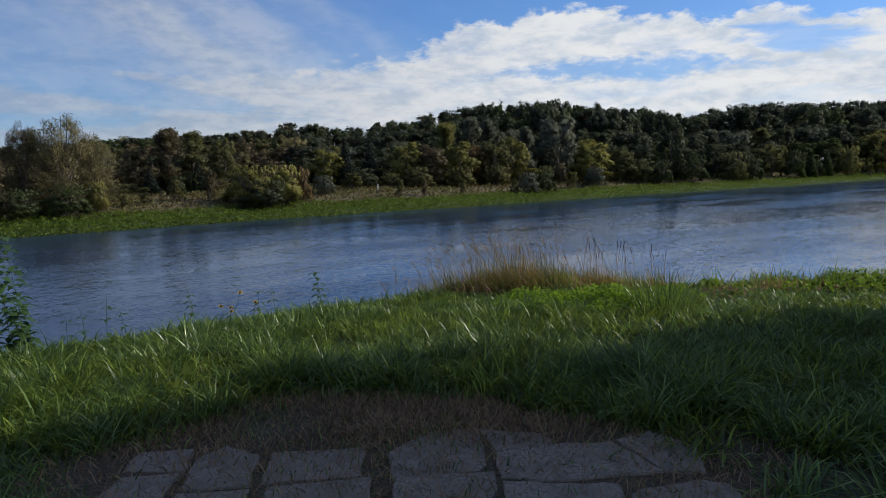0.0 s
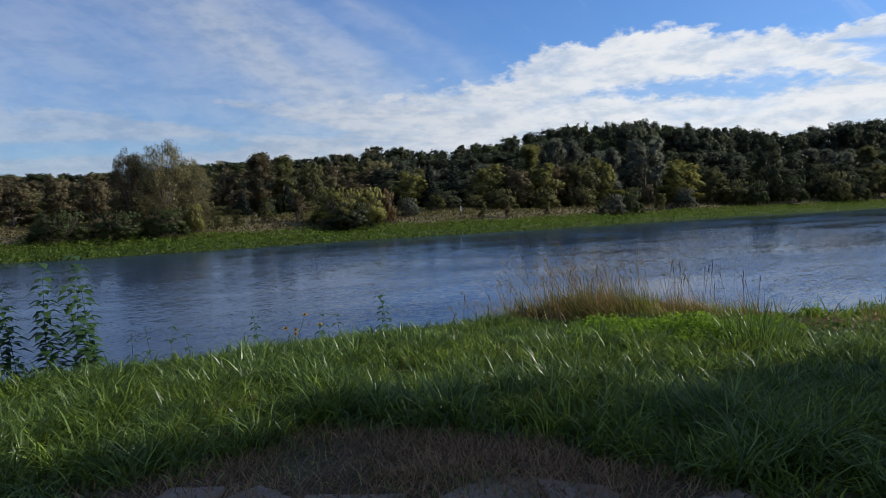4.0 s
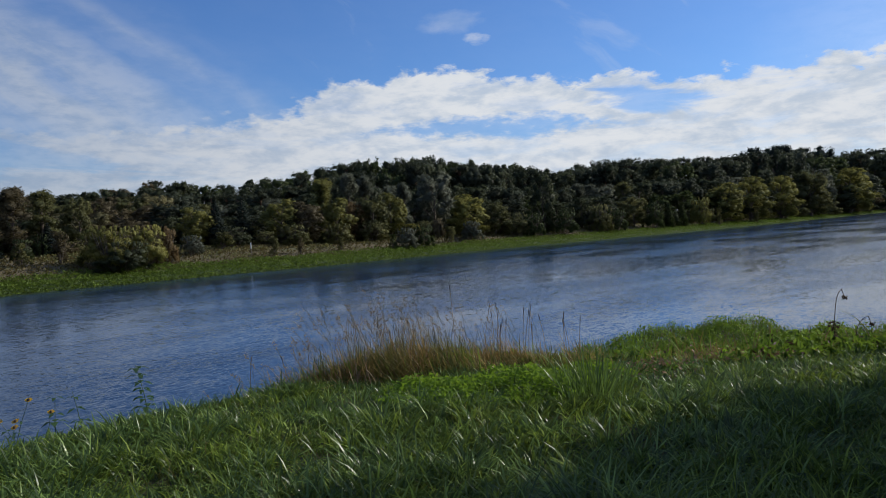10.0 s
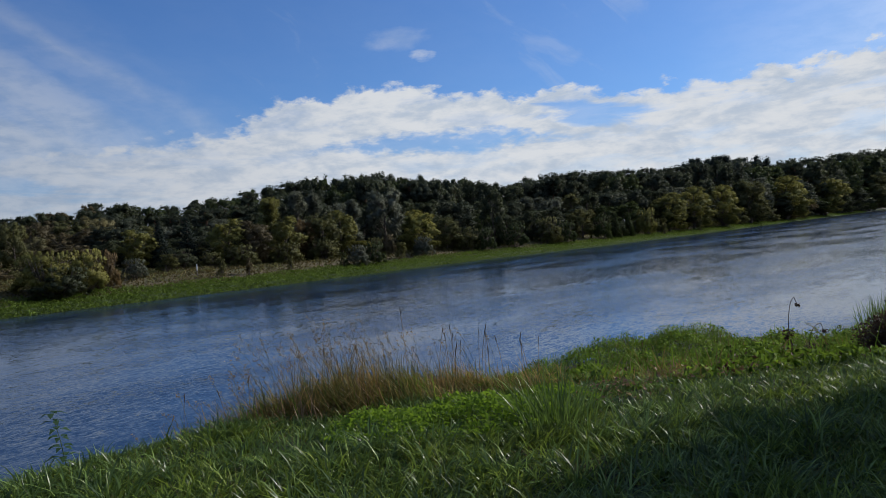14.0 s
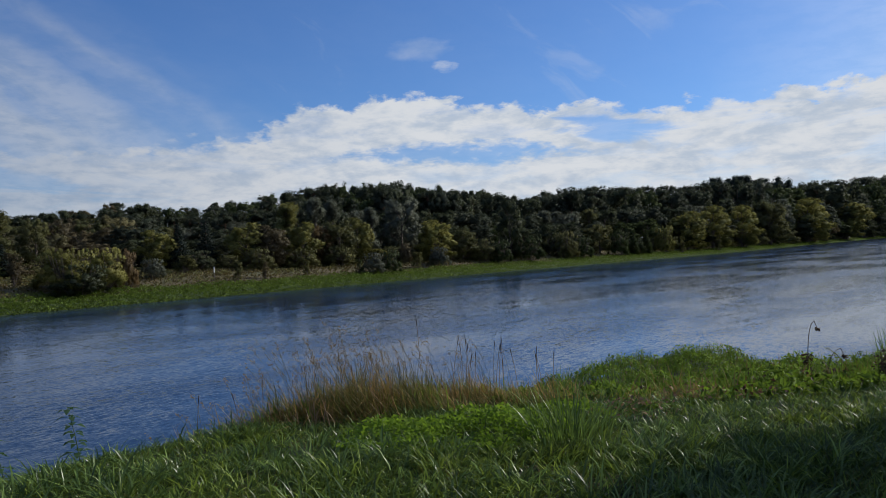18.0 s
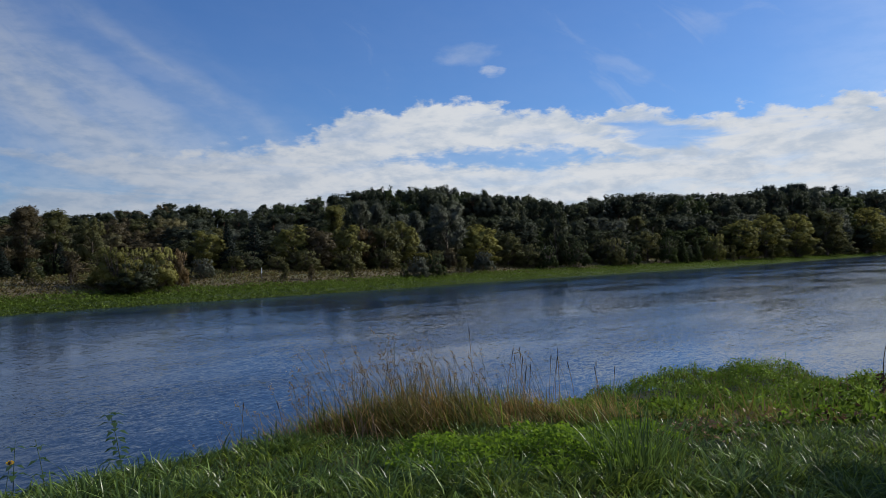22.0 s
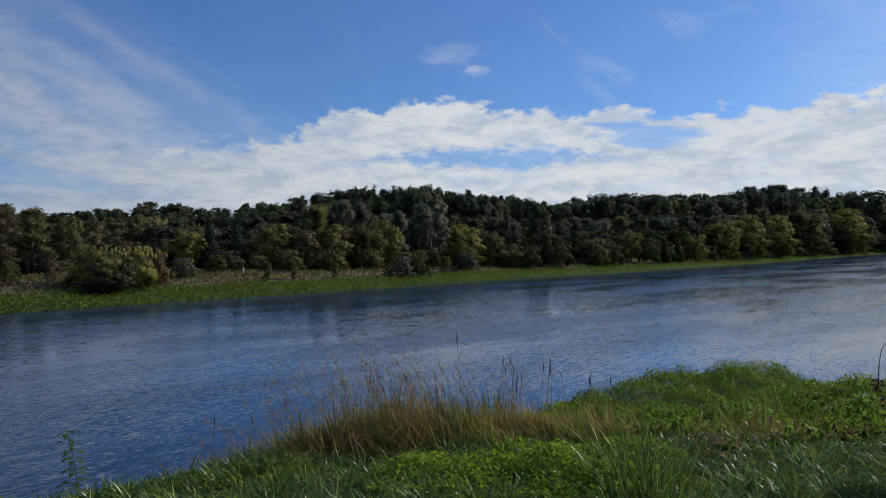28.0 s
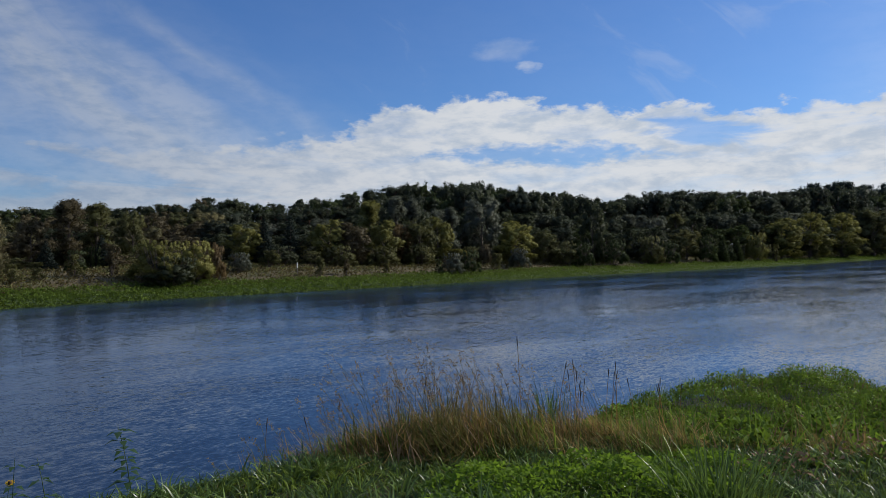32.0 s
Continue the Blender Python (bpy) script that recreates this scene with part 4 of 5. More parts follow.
T, B = "tree", "bush"
for kind, tone, bearing, behind, top, span, label, cat in [
    ("willow", "pale", -28.6, 13, 5.45, 5.0, "old willow with bare upright twigs above a thin olive crown", T),
    ("willow", "brown", -31.0, 15, 4.9, 3.4, "old willow with thin browning crown", T),
    ("willow", "pale", -26.6, 16, 4.2, 3.0, "thin olive willow beside the old one", T),
    ("shrub", "green", -35.8, 8, 0.5, 4.2, "dense dark green bush on the far shore", B),
    ("shrub", "green", -32.0, 8, 0.35, 4.2, "dense dark green bush on the far shore", B),
    ("shrub", "green", -28.6, 8, 0.45, 4.0, "dense dark green bush under the willow", B),
    ("shrub", "yellow", -26.6, 10, 0.7, 2.0, "yellowing bush at the end of the thicket", B),
    ("broad", "brown", -38.5, 20, 2.9, 3.5, "browning autumn tree behind the thicket", T),
    ("broad", "brown", -35.6, 22, 3.1, 2.8, "browning autumn tree behind the thicket", T),
    ("broad", "brown", -33.3, 22, 2.9, 2.6, "browning autumn tree behind the thicket", T),
    ("poplar", "brown", -21.4, 28, 4.5, 2.8, "tall browning poplar in the far meadow", T),
    ("poplar", "olive", -19.6, 30, 4.3, 2.9, "tall olive poplar in the far meadow", T),
    ("broad", "brown", -23.7, 30, 3.4, 2.4, "browning tree in the far meadow", T),
    ("broad", "olive", -17.3, 34, 3.7, 2.4, "olive tree in the far meadow", T),
    ("spruce", "spruce", -22.8, 24, 1.5, 1.6, "dark young spruce among autumn trees", T),
    ("spruce", "spruce", -19.3, 26, 1.9, 1.6, "dark young spruce among autumn trees", T),
    ("sapling", "brown", -18.6, 13, 1.25, 1.6, "loose brownish bush in dry grass", B),
    ("sapling", "olive", -21.0, 14, 0.5, 1.4, "small loose bush in dry grass", B),
    ("sapling", "olive", -23.3, 13, 0.0, 1.2, "small loose bush in dry grass", B),
    ("sapling", "olive", -24.8, 12, -0.1, 1.2, "small loose bush in dry grass", B),
    ("shrub", "yellow", -15.4, 9, 1.60, 4.8, "large yellow-green bush on the far shore", B),
    ("shrub", "yellow", -13.2, 9.5, 1.55, 4.2, "large yellowing bush on the far shore", B),
    ("shrub", "rust", -11.6, 9, 1.4, 2.0, "large bush turning rusty red on the far shore", B),
    # dark bush added before the large bush's foot, in place of its shade
    ("shrub", "dark", -14.6, 7.0, 0.35, 4.5, "dark green bush for the shade under the large bush", B),
    ("broad", "yellow", -9.4, 30, 2.65, 3.1, "small yellow-green tree before the wood", T),
    ("shrub", "grey", -9.8, 15, 0.55, 2.2, "grey-green bush beside the meadow", B),
    ("spruce", "spruce", -7.9, 28, 3.1, 2.2, "dark blue-green spruce at the wood's edge", T),
    ("spruce", "spruce", -5.9, 30, 3.2, 2.2, "dark blue-green spruce at the wood's edge", T),
    ("shrub", "dark", -6.6, 24, 1.0, 3.0, "dark bush under the spruces", B),
    ("broad", "yellow", -3.0, 26, 3.0, 3.5, "yellowing autumn tree at the wood's edge", T),
    ("broad", "brown", -1.0, 24, 2.8, 3.2, "browning autumn tree at the wood's edge", T),
    ("broad", "yellow", 1.3, 24, 2.9, 3.2, "yellowing autumn tree at the wood's edge", T),
    ("broad", "rust", 2.7, 26, 2.6, 2.4, "rusty autumn tree at the wood's edge", T),
    ("broad", "olive", 4.2, 24, 3.0, 3.2, "olive autumn tree at the wood's edge", T),
    ("broad", "yellow", 5.7, 25, 3.1, 3.0, "yellowing autumn tree at the wood's edge", T),
    ("shrub", "olive", -2.2, 21, 1.0, 3.2, "olive bush at the wood's edge", B),
    ("shrub", "olive", 1.2, 21, 0.9, 3.2, "olive bush at the wood's edge", B),
    ("shrub", "olive", 4.2, 21, 0.9, 3.2, "olive bush at the wood's edge", B),
    ("poplar", "yellow", 0.3, 34, 4.5, 2.4, "tall yellowing poplar before the wood", T),
    ("poplar", "grey", 2.4, 36, 4.8, 2.4, "tall silvery poplar before the wood", T),
    ("poplar", "grey", 3.6, 36, 4.6, 2.1, "tall silvery poplar before the wood", T),
    ("poplar", "grey", 6.8, 27, 3.9, 1.9, "slender grey-green poplar before the wood", T),
    ("shrub", "grey", 6.8, 9.5, 0.25, 2.2, "greyish bush on the far shore", B),
    ("shrub", "green", 8.1, 9.5, 0.45, 2.2, "dark green bush on the far shore", B),
    ("sapling", "green", 5.7, 8.5, -0.3, 0.8, "small green bush on the far shore", B),
    ("broad", "grey", 9.2, 32, 4.7, 3.4, "large grey willow before dark wood", T),
    ("broad", "yellow", 11.9, 20, 2.7, 3.6, "bright yellow-green tree before dark wood", T),
    ("shrub", "grey", 12.2, 14, 0.5, 2.0, "grey-green bush under the bright tree", B),
    ("sapling", "olive", 10.4, 13, 0.1, 1.2, "small loose bush in dry grass", B),
    ("broad", "olive", 14.1, 20, 1.9, 2.7, "olive tree at the wood's edge", T),
    ("shrub", "olive", 15.6, 18, 1.1, 2.8, "olive bush at the wood's edge", B),
    ("broad", "dark", 18.0, 18, 4.2, 2.2, "tall dark tree close to the shore", T),
    ("shrub", "green", 19.4, 14, 1.05, 2.8, "green bush close to the shore", B),
    ("shrub", "green", 17.2, 13, 0.9, 2.0, "green bush close to the shore", B),
    ("broad", "dark", 21.0, 24, 1.9, 2.0, "small dark tree behind shore bushes", T),
    ("shrub", "olive", 22.3, 16, 1.35, 2.5, "olive bush close to the shore", B),
    ("shrub", "green", 23.6, 14, 0.9, 2.0, "green bush close to the shore", B),
    ("broad", "olive", 25.0, 22, 1.7, 2.7, "small olive tree behind shore bushes", T),
    ("shrub", "green", 26.4, 16, 1.3, 1.8, "green bush close to the shore", B),
    ("spruce", "green", 27.6, 15, 1.1, 1.0, "young green conifer on the far bank", T),
    ("spruce", "green", 28.6, 16, 1.0, 1.0, "young green conifer on the far bank", T),
    ("shrub", "yellow", 29.9, 17, 1.35, 1.9, "small yellow bush on the far bank", B),
    ("broad", "yellow", 31.6, 22, 2.3, 3.2, "yellowing willow at the wood's edge", T),
    ("broad", "yellow", 33.4, 20, 2.6, 3.5, "yellowing willow at the wood's edge", T),
    ("broad", "yellow", 35.4, 22, 2.5, 3.2, "yellowing willow at the wood's edge", T),
    ("broad", "olive", 37.4, 22, 2.7, 3.2, "olive willow at the wood's edge", T),
    ("broad", "yellow", 39.8, 22, 2.7, 3.8, "yellowing willow at the wood's edge", T),
    ("broad", "yellow", 42.3, 22, 2.5, 3.5, "yellowing willow at the wood's edge", T),
    ("broad", "olive", 45.0, 22, 2.2, 3.8, "olive willow at the wood's edge", T),
    ("sapling", "olive", -3.6, 10, -0.05, 0.9, "small sapling in the dry meadow", B),
    ("sapling", "brown", -1.6, 11, -0.15, 0.7, "small sapling in the dry meadow", B),
    ("sapling", "olive", 1.6, 12, -0.2, 0.7, "small sapling in the dry meadow", B),
    ("sapling", "olive", 31.2, 8, 0.35, 0.6, "small sapling on the far shore", B),
    ("sapling", "olive", 33.8, 8, 0.35, 0.6, "small sapling on the far shore", B),
]:
    stand(kind, tone, bearing, behind, top, span, label, cat, "far bank trees" if cat == T else "far bank bushes")


def undergrowth():
    rng = random.Random(15)
    b = -24.5
    while b < 47.3:
        tone = rng.choice(["olive", "green", "grey", "dark", "olive", "brown", "yellow"] if b > -8 else ["brown", "olive", "olive", "green"])
        words = {"olive": "olive", "green": "dull green", "grey": "grey-green", "dark": "dark green", "brown": "browning", "yellow": "yellowing"}[tone]
        kind = rng.choice(["shrub", "shrub", "sapling"])
        if not -17.5 < b < -10.5:
            stand(kind, tone, b, rng.uniform(19, 33), rng.uniform(0.35, 1.25), rng.uniform(1.4, 2.5), words + " bush at the wood's edge", B, "undergrowth", rng.randrange(2), rng)
        b += rng.uniform(0.8, 1.5)


undergrowth()


# white-topped marker post in the meadow
def marker_post():
    d = shore_distance(-5.4) + 12
    x, y = 0.1 + d * math.sin(radians(-5.4)), 1.5 + d * math.cos(radians(-5.4))
    z = float(height(x, y))
    ob = new("marker_post")
    ob.matrix_basis = Matrix.Translation((x, y, z))
    part("post", tri_mesh("post", *tube((0, 0, -0.2), (0, 0, 0.95), 0.075, 0.07, 8), POST_DARK), ob)
    v, f = merged([tube((0, 0, 0.95), (0, 0, 1.85), 0.085, 0.08, 8), tube((0, 0, 1.85), (0, 0, 1.88), 0.08, 0.01, 8)])
    part("white_top", tri_mesh("white_top", v, f, POST_WHITE), ob, "white painted upper half")
    tagged(ob, "marker post with white painted top in the meadow", "post")


marker_post()

# unseen tall trees, added to the right and behind to shade the near bank
for x, y, tall in ((12.4, 7.9, 9.0), (14.0, 7.2, 14.0), (19.0, 8.0, 15.0), (13.0, 3.5, 12.0), (9.0, 2.2, 9.0), (20.0, 4.0, 14.0), (4.5, -2.5, 8.5), (-1.0, -5.0, 9.0), (-7.0, -7.0, 11.0)):
    tree("canopy", "green", x, y, tall, 0.76, "tall green tree added out of view for shade", T, "trees beside the path", 1)


# near plants
def herb(x, y, top, seed, mat, leaf, label, category, group="", pairs=9, start=0.15, spread=0.16):
    rng = np.random.default_rng(seed)
    z = float(height(x, y))
    tall = top - z
    ob = new(category.replace(" ", "_"))
    ob.matrix_basis = Matrix.Translation((x, y, z))
    lean = rng.normal(0, 0.06, 2)
    pts = [np.array([lean[0] * tall * t * t * 2, lean[1] * tall * t * t * 2, tall * t]) for t in np.linspace(0, 1, 6)]
    stem = merged([tube(a, b, 0.006 * (1.1 - k * 0.16), 0.006 * (0.94 - k * 0.16), 5) for k, (a, b) in enumerate(zip(pts[:-1], pts[1:]))])
    part("stem", tri_mesh("stem", *stem, HERB), ob)
    n = 0
    vs = []
    for k in range(pairs):
        t = start + (1 - start) * (k + rng.uniform(0, 0.5)) / pairs
        c = np.array([lean[0] * tall * t * t * 2, lean[1] * tall * t * t * 2, tall * t])
        a0 = rng.uniform(0, 6.3)
        for q in range(4):
            a = a0 + q * 1.57 + rng.normal(0, 0.25)
            ln = leaf * rng.uniform(0.7, 1.25) * (1.15 - 0.5 * t)
            way3 = np.array([math.cos(a), math.sin(a), 0.25])
            side = np.array([-math.sin(a), math.cos(a), 0])
            base, midp, tip = c + way3 * 0.02, c + way3 * ln * 0.5, c + way3 * ln + np.array([0, 0, -0.45 * ln])
            vs.append((np.array([base, midp - side * ln * 0.24 - [0, 0, 0.03 * ln], tip, midp + side * ln * 0.24 - [0, 0, 0.03 * ln], midp]), np.array([(0, 1, 4), (1, 2, 4), (2, 3, 4), (3, 0, 4)])))
    part("leaves", tri_mesh("leaves", *merged(vs), mat), ob)
    tagged(ob, label, category, group)
    return ob


herb(-1.62, 9.1, 0.44, 41, HERB, 0.16, "single leafy green herb standing above the bank", "herb", pairs=6, start=0.42)
for k, (x, y, tall) in enumerate([(-5.10, 7.48, 1.08), (-5.32, 7.38, 0.86), (-4.70, 7.74, 1.12), (-4.82, 7.66, 0.84), (-4.95, 7.5, 0.50), (-4.66, 7.76, 0.48), (-5.42, 7.3, 0.62)]):
    herb(x, y, tall, 50 + k, HERB, 0.23, "tall leafy green shrub stem at the edge of the bank", "leafy shrub", "leafy shrubs", pairs=25, start=0.10)
for k, (x, y, tall) in enumerate([(-4.17, 8.05, 0.26), (-4.03, 8.16, 0.32), (-3.75, 8.2, 0.18), (-3.1, 8.6, 0.34), (-2.45, 9.0, 0.26), (-2.2, 9.05, 0.24), (-3.2, 8.65, 0.2), (-4.35, 7.9, 0.22)]):
    herb(x, y, tall, 70 + k, HERB, 0.13, "small leafy herb at the edge of the bank", "herb", "herbs at the edge", pairs=6, start=0.2)


def flower(x, y, top, seed):
    tall = top - float(height(x, y))
    ob = herb(x, y, top, seed, HERB, 0.09, "yellow coneflower in bloom at the edge of the bank", "flower", "yellow flowers", pairs=4, start=0.2)
    rng = np.random.default_rng(seed)
    lean = rng.normal(0, 0.06, 2)
    c = np.array([lean[0] * tall * 2, lean[1] * tall * 2, tall])
    tilt = rng.uniform(-0.4, 0.4)
    petals = []
    for k in range(9):
        a = 2 * math.pi * k / 9
        d = np.array([math.cos(a), math.sin(a) * 0.6, 0.45 * math.sin(a) + tilt * math.cos(a)])
        s = np.array([-math.sin(a), math.cos(a) * 0.6, 0.45 * math.cos(a)])
        petals.append((np.array([c + d * 0.010, c + d * 0.024 - s * 0.010, c + d * 0.040, c + d * 0.024 + s * 0.010]), np.array([(0, 1, 2), (0, 2, 3)])))
    part("petals", tri_mesh("petals", *merged(petals), PETAL), ob, "bright yellow petals")
    part("flower_head", tri_mesh("flower_head", *merged([tube(c - [0, 0, 0.01], c + [0, -0.006, 0.012], 0.016, 0.010, 8), tube(c + [0, -0.006, 0.012], c + [0, -0.007, 0.016], 0.010, 0.001, 8)]), BROWN), ob, "brown domed centre")


for k, (x, y, tall) in enumerate([(-2.95, 9.2, 0.18), (-2.86, 9.1, -0.02), (-2.70, 9.15, 0.02), (-2.62, 9.2, 0.05), (-2.9, 9.0, -0.05), (-4.55, 7.55, -0.08), (-4.98, 7.3, -0.1)]):
    flower(x, y, tall, 90 + k)


def leaf_patch(name, cx, cy, rx, ry, n, size, tall, mat, seed, label, category):
    rng = np.random.default_rng(seed)
    a, q = rng.uniform(0, 6.3, n), np.sqrt(rng.random(n))
    x, y = cx + rx * q * np.cos(a), cy + ry * q * np.sin(a)
    z = height(x, y) + tall * rng.random(n) ** 0.6 * (1.05 - 0.6 * q**2) * (0.62 + 0.55 * lumps(x, y, 6.0, seed))
    v, f = leaf_cards(np.stack([x, y, z], 1), rng.uniform(0.6, 1.3, n) * size, 1.2, rng, 0.55, 0.15)
    return stuff(name, v, f, mat, label, category)


leaf_patch("nettles", 1.65, 8.35, 1.15, 0.65, 5200, 0.046, 0.30, NETTLE, 110, "patch of bright green nettle leaves", "nettles")
leaf_patch("nettles", 2.75, 8.7, 0.5, 0.5, 1400, 0.04, 0.22, NETTLE, 111, "small patch of bright green leaves", "nettles")
leaf_patch("red_leaves", -1.85, 9.05, 0.26, 0.16, 260, 0.05, 0.16, RED, 112, "low tuft of reddened leaves at the edge", "red weeds")
leaf_patch("red_leaves", 4.4, 9.2, 1.1, 0.6, 480, 0.05, 0.22, DEAD, 113, "patch of brown dying weeds", "weeds")
leaf_patch("red_leaves", 3.4, 8.6, 0.5, 0.35, 160, 0.05, 0.2, DEAD, 115, "small patch of dead brown weeds", "weeds")
leaf_patch("red_leaves", 9.4, 14.2, 1.6, 1.3, 2600, 0.08, 0.42, BROWN, 114, "patch of brown dying weeds on the slope", "weeds")


def dry_clump(cx, cy, sx, sy, tufts, size, seed, blend):
    """Bleached tall grass in leaning tufts over the edge."""
    rng = np.random.default_rng(seed)
    for share, mat, ln0, ln1, wd, lean, bend, label in (
        (0.24, STRAW, 0.35, 0.80, (0.005, 0.010), 0.95, 1.3, "tall golden dry grass bent over the edge"),
        (0.40, STRAW_GREEN, 0.30, 0.70, (0.006, 0.011), 0.90, 1.3, "half dry tall grass in the clump"),
        (0.14, DEAD, 0.15, 0.42, (0.006, 0.012), 0.75, 0.6, "matted dead grass at the foot of the clump"),
        (0.22, GRASS, 0.22, 0.52, (0.006, 0.012), 0.35, 0.7, "green grass growing through the clump"),
    ):
        count = int(share * blend)
        tx, ty = cx + rng.normal(0, sx, tufts).clip(-2.2 * sx, 2.2 * sx), cy + rng.normal(0, sy, tufts).clip(-2 * sy, 2 * sy)
        tl, th = size * rng.uniform(0.45, 1.25, tufts) * np.clip(1.1 - 0.28 * np.abs(tx - cx) / sx, 0.5, 1.1), rng.normal(3.0, 0.9, tufts)
        k = rng.integers(0, tufts, count)
        x, y = tx[k] + rng.normal(0, 0.09, count), ty[k] + rng.normal(0, 0.09, count)
        v, f = blades(np.stack([x, y, height(x, y) - 0.02], 1), rng.uniform(ln0, ln1, count) * tl[k], rng.uniform(*wd, count), lean * rng.random(count), bend * rng.random(count) ** 1.5, th[k] + rng.normal(0, 0.5, count), 4, rng)
        stuff("dry_grass", v, f, mat, label, "dry grass")


dry_clump(0.95, 10.0, 0.72, 0.30, 80, 0.86, 120, 9000)
dry_clump(2.6, 9.75, 0.75, 0.30, 60, 0.55, 121, 4200)
dry_clump(4.3, 9.35, 0.50, 0.32, 34, 0.42, 122, 2200)
dry_clump(-0.75, 9.75, 0.40, 0.16, 16, 0.55, 123, 1000)


def panicles():
    """Feathery golden flowering heads on hair-thin stems, nodding over the clump."""
    rng = np.random.default_rng(130)
    stems, heads = [], []
    for k in range(190):
        x, y = rng.normal(0.75, 0.85), rng.normal(10.05, 0.28)
        tall, a = rng.uniform(0.45, 0.95) * np.clip(1.1 - 0.22 * abs(x - 0.9), 0.5, 1.1), rng.normal(3.0, 0.7)
        nod = rng.uniform(0.10, 0.45) * tall
        root = np.array([x, y, float(height(x, y))])
        pts = [root + np.array([math.cos(a) * nod * t * t, math.sin(a) * nod * t * t, tall * (t - 0.10 * t**3)]) for t in (0.0, 0.4, 0.75, 1.0)]
        stems += [tube(p, q, 0.0016, 0.0013, 3) for p, q in zip(pts[:-1], pts[1:])]
        d = pts[-1] - pts[-2]
        n = 16
        t = rng.random(n)[:, None]
        heads.append(pts[-1] - d * 0.35 + d * 0.75 * t + rng.normal(0, 0.012, (n, 3)))
    c = np.concatenate(heads)
    v, f = leaf_cards(c, rng.uniform(0.012, 0.034, len(c)), 0.2, rng, 0.28, 0.2)
    stuff("dry_grass", *merged(stems), STRAW_GREEN, "hair-thin stems of flowering grass over the clump", "dry grass")
    stuff("dry_grass", v, f, STRAW, "feathery golden heads of flowering grass", "dry grass")


panicles()


def seed_stalk(x, y, tall, seed, group="seed stalks"):
    rng = np.random.default_rng(seed)
    ob = new("seed_stalk")
    ob.matrix_basis = Matrix.Translation((x, y, float(height(x, y))))
    a, k = rng.uniform(0, 6.3), rng.uniform(0.02, 0.16)
    pts = [np.array([math.cos(a) * k * tall * t * t, math.sin(a) * k * tall * t * t, tall * t]) for t in np.linspace(0, 1, 6)]
    part("stem", tri_mesh("stem", *merged([tube(p, q, 0.0024, 0.0020, 4) for p, q in zip(pts[:-1], pts[1:])]), STRAW), ob)
    d = (pts[-1] - pts[-2]) / np.linalg.norm(pts[-1] - pts[-2])
    e = pts[-1]
    part("seed_head", tri_mesh("seed_head", *merged([tube(e - d * 0.03, e + d * 0.02, 0.002, 0.005, 5), tube(e + d * 0.02, e + d * 0.05, 0.005, 0.004, 5), tube(e + d * 0.05, e + d * 0.07, 0.004, 0.001, 5)]), BROWN), ob, "narrow brown seed head")
    tagged(ob, "thin dry stalk with narrow brown seed head", "grass stalk", group)


stalk_rng = random.Random(7)
for k in range(24):
    seed_stalk(stalk_rng.gauss(1.6, 1.15), stalk_rng.uniform(9.7, 10.7), stalk_rng.uniform(0.38, 0.70), 200 + k)
for k, (x, y, tall) in enumerate([(1.62, 10.1, 0.92), (2.2, 10.2, 0.70), (2.45, 10.1, 0.66), (2.6, 10.2, 0.74), (2.75, 10.1, 0.62), (2.9, 9.9, 0.62), (3.05, 9.8, 0.55)]):
    seed_stalk(x, y, tall, 300 + k)


def tuft(x, y, n, tall, seed, mat, label, spread=0.16, width=0.012, lean=0.35, category="grass tuft"):
    rng = np.random.default_rng(seed)
    r, a = spread * np.sqrt(rng.random(n)), rng.uniform(0, 6.3, n)
    px, py = x + r * np.cos(a), y + r * np.sin(a)
    z = np.maximum(height(px, py), WATER_Z - 0.1)
    v, f = blades(np.stack([px, py, z - 0.01], 1), tall * rng.uniform(0.6, 1.1, n), width * rng.uniform(0.6, 1.2, n), rng.uniform(0.02, lean, n), rng.uniform(0.0, lean * 1.2, n), a + rng.normal(0, 0.5, n), 4, rng)
    o = np.array([x, y, float(np.min(z))])
    ob = new(category.replace(" ", "_"), tri_mesh(category, v - o, f, mat))
    ob.matrix_basis = Matrix.Translation(o)
    tagged(ob, label, category)


tuft(2.45, 7.9, 170, 0.52, 401, GRASS_DARK, "tall upright tuft of sedge", 0.32, 0.012, 0.5)
tuft(5.6, 24.2, 70, 1.1, 402, GRASS_DARK, "dark reed tuft at the water", 0.5, 0.03, 0.2, "reeds")
for k, (x, y) in enumerate([(8.8, 24.6), (9.8, 25.2), (10.8, 25.5), (11.8, 26.0), (13.0, 26.8), (10.3, 25.4)]):
    tuft(x, y, 40, 0.8, 410 + k, GRASS_DARK, "short reeds along the water's edge", 0.5, 0.022, 0.25, "reeds")
for k, (x, y) in enumerate([(20.9, 23.3), (21.5, 23.5), (22.3, 23.9), (22.9, 24.6)]):
    tuft(x, y, 80, 1.6, 420 + k, GRASS_DARK, "tall green reeds standing in shallow water", 0.35, 0.03, 0.25, "reeds")


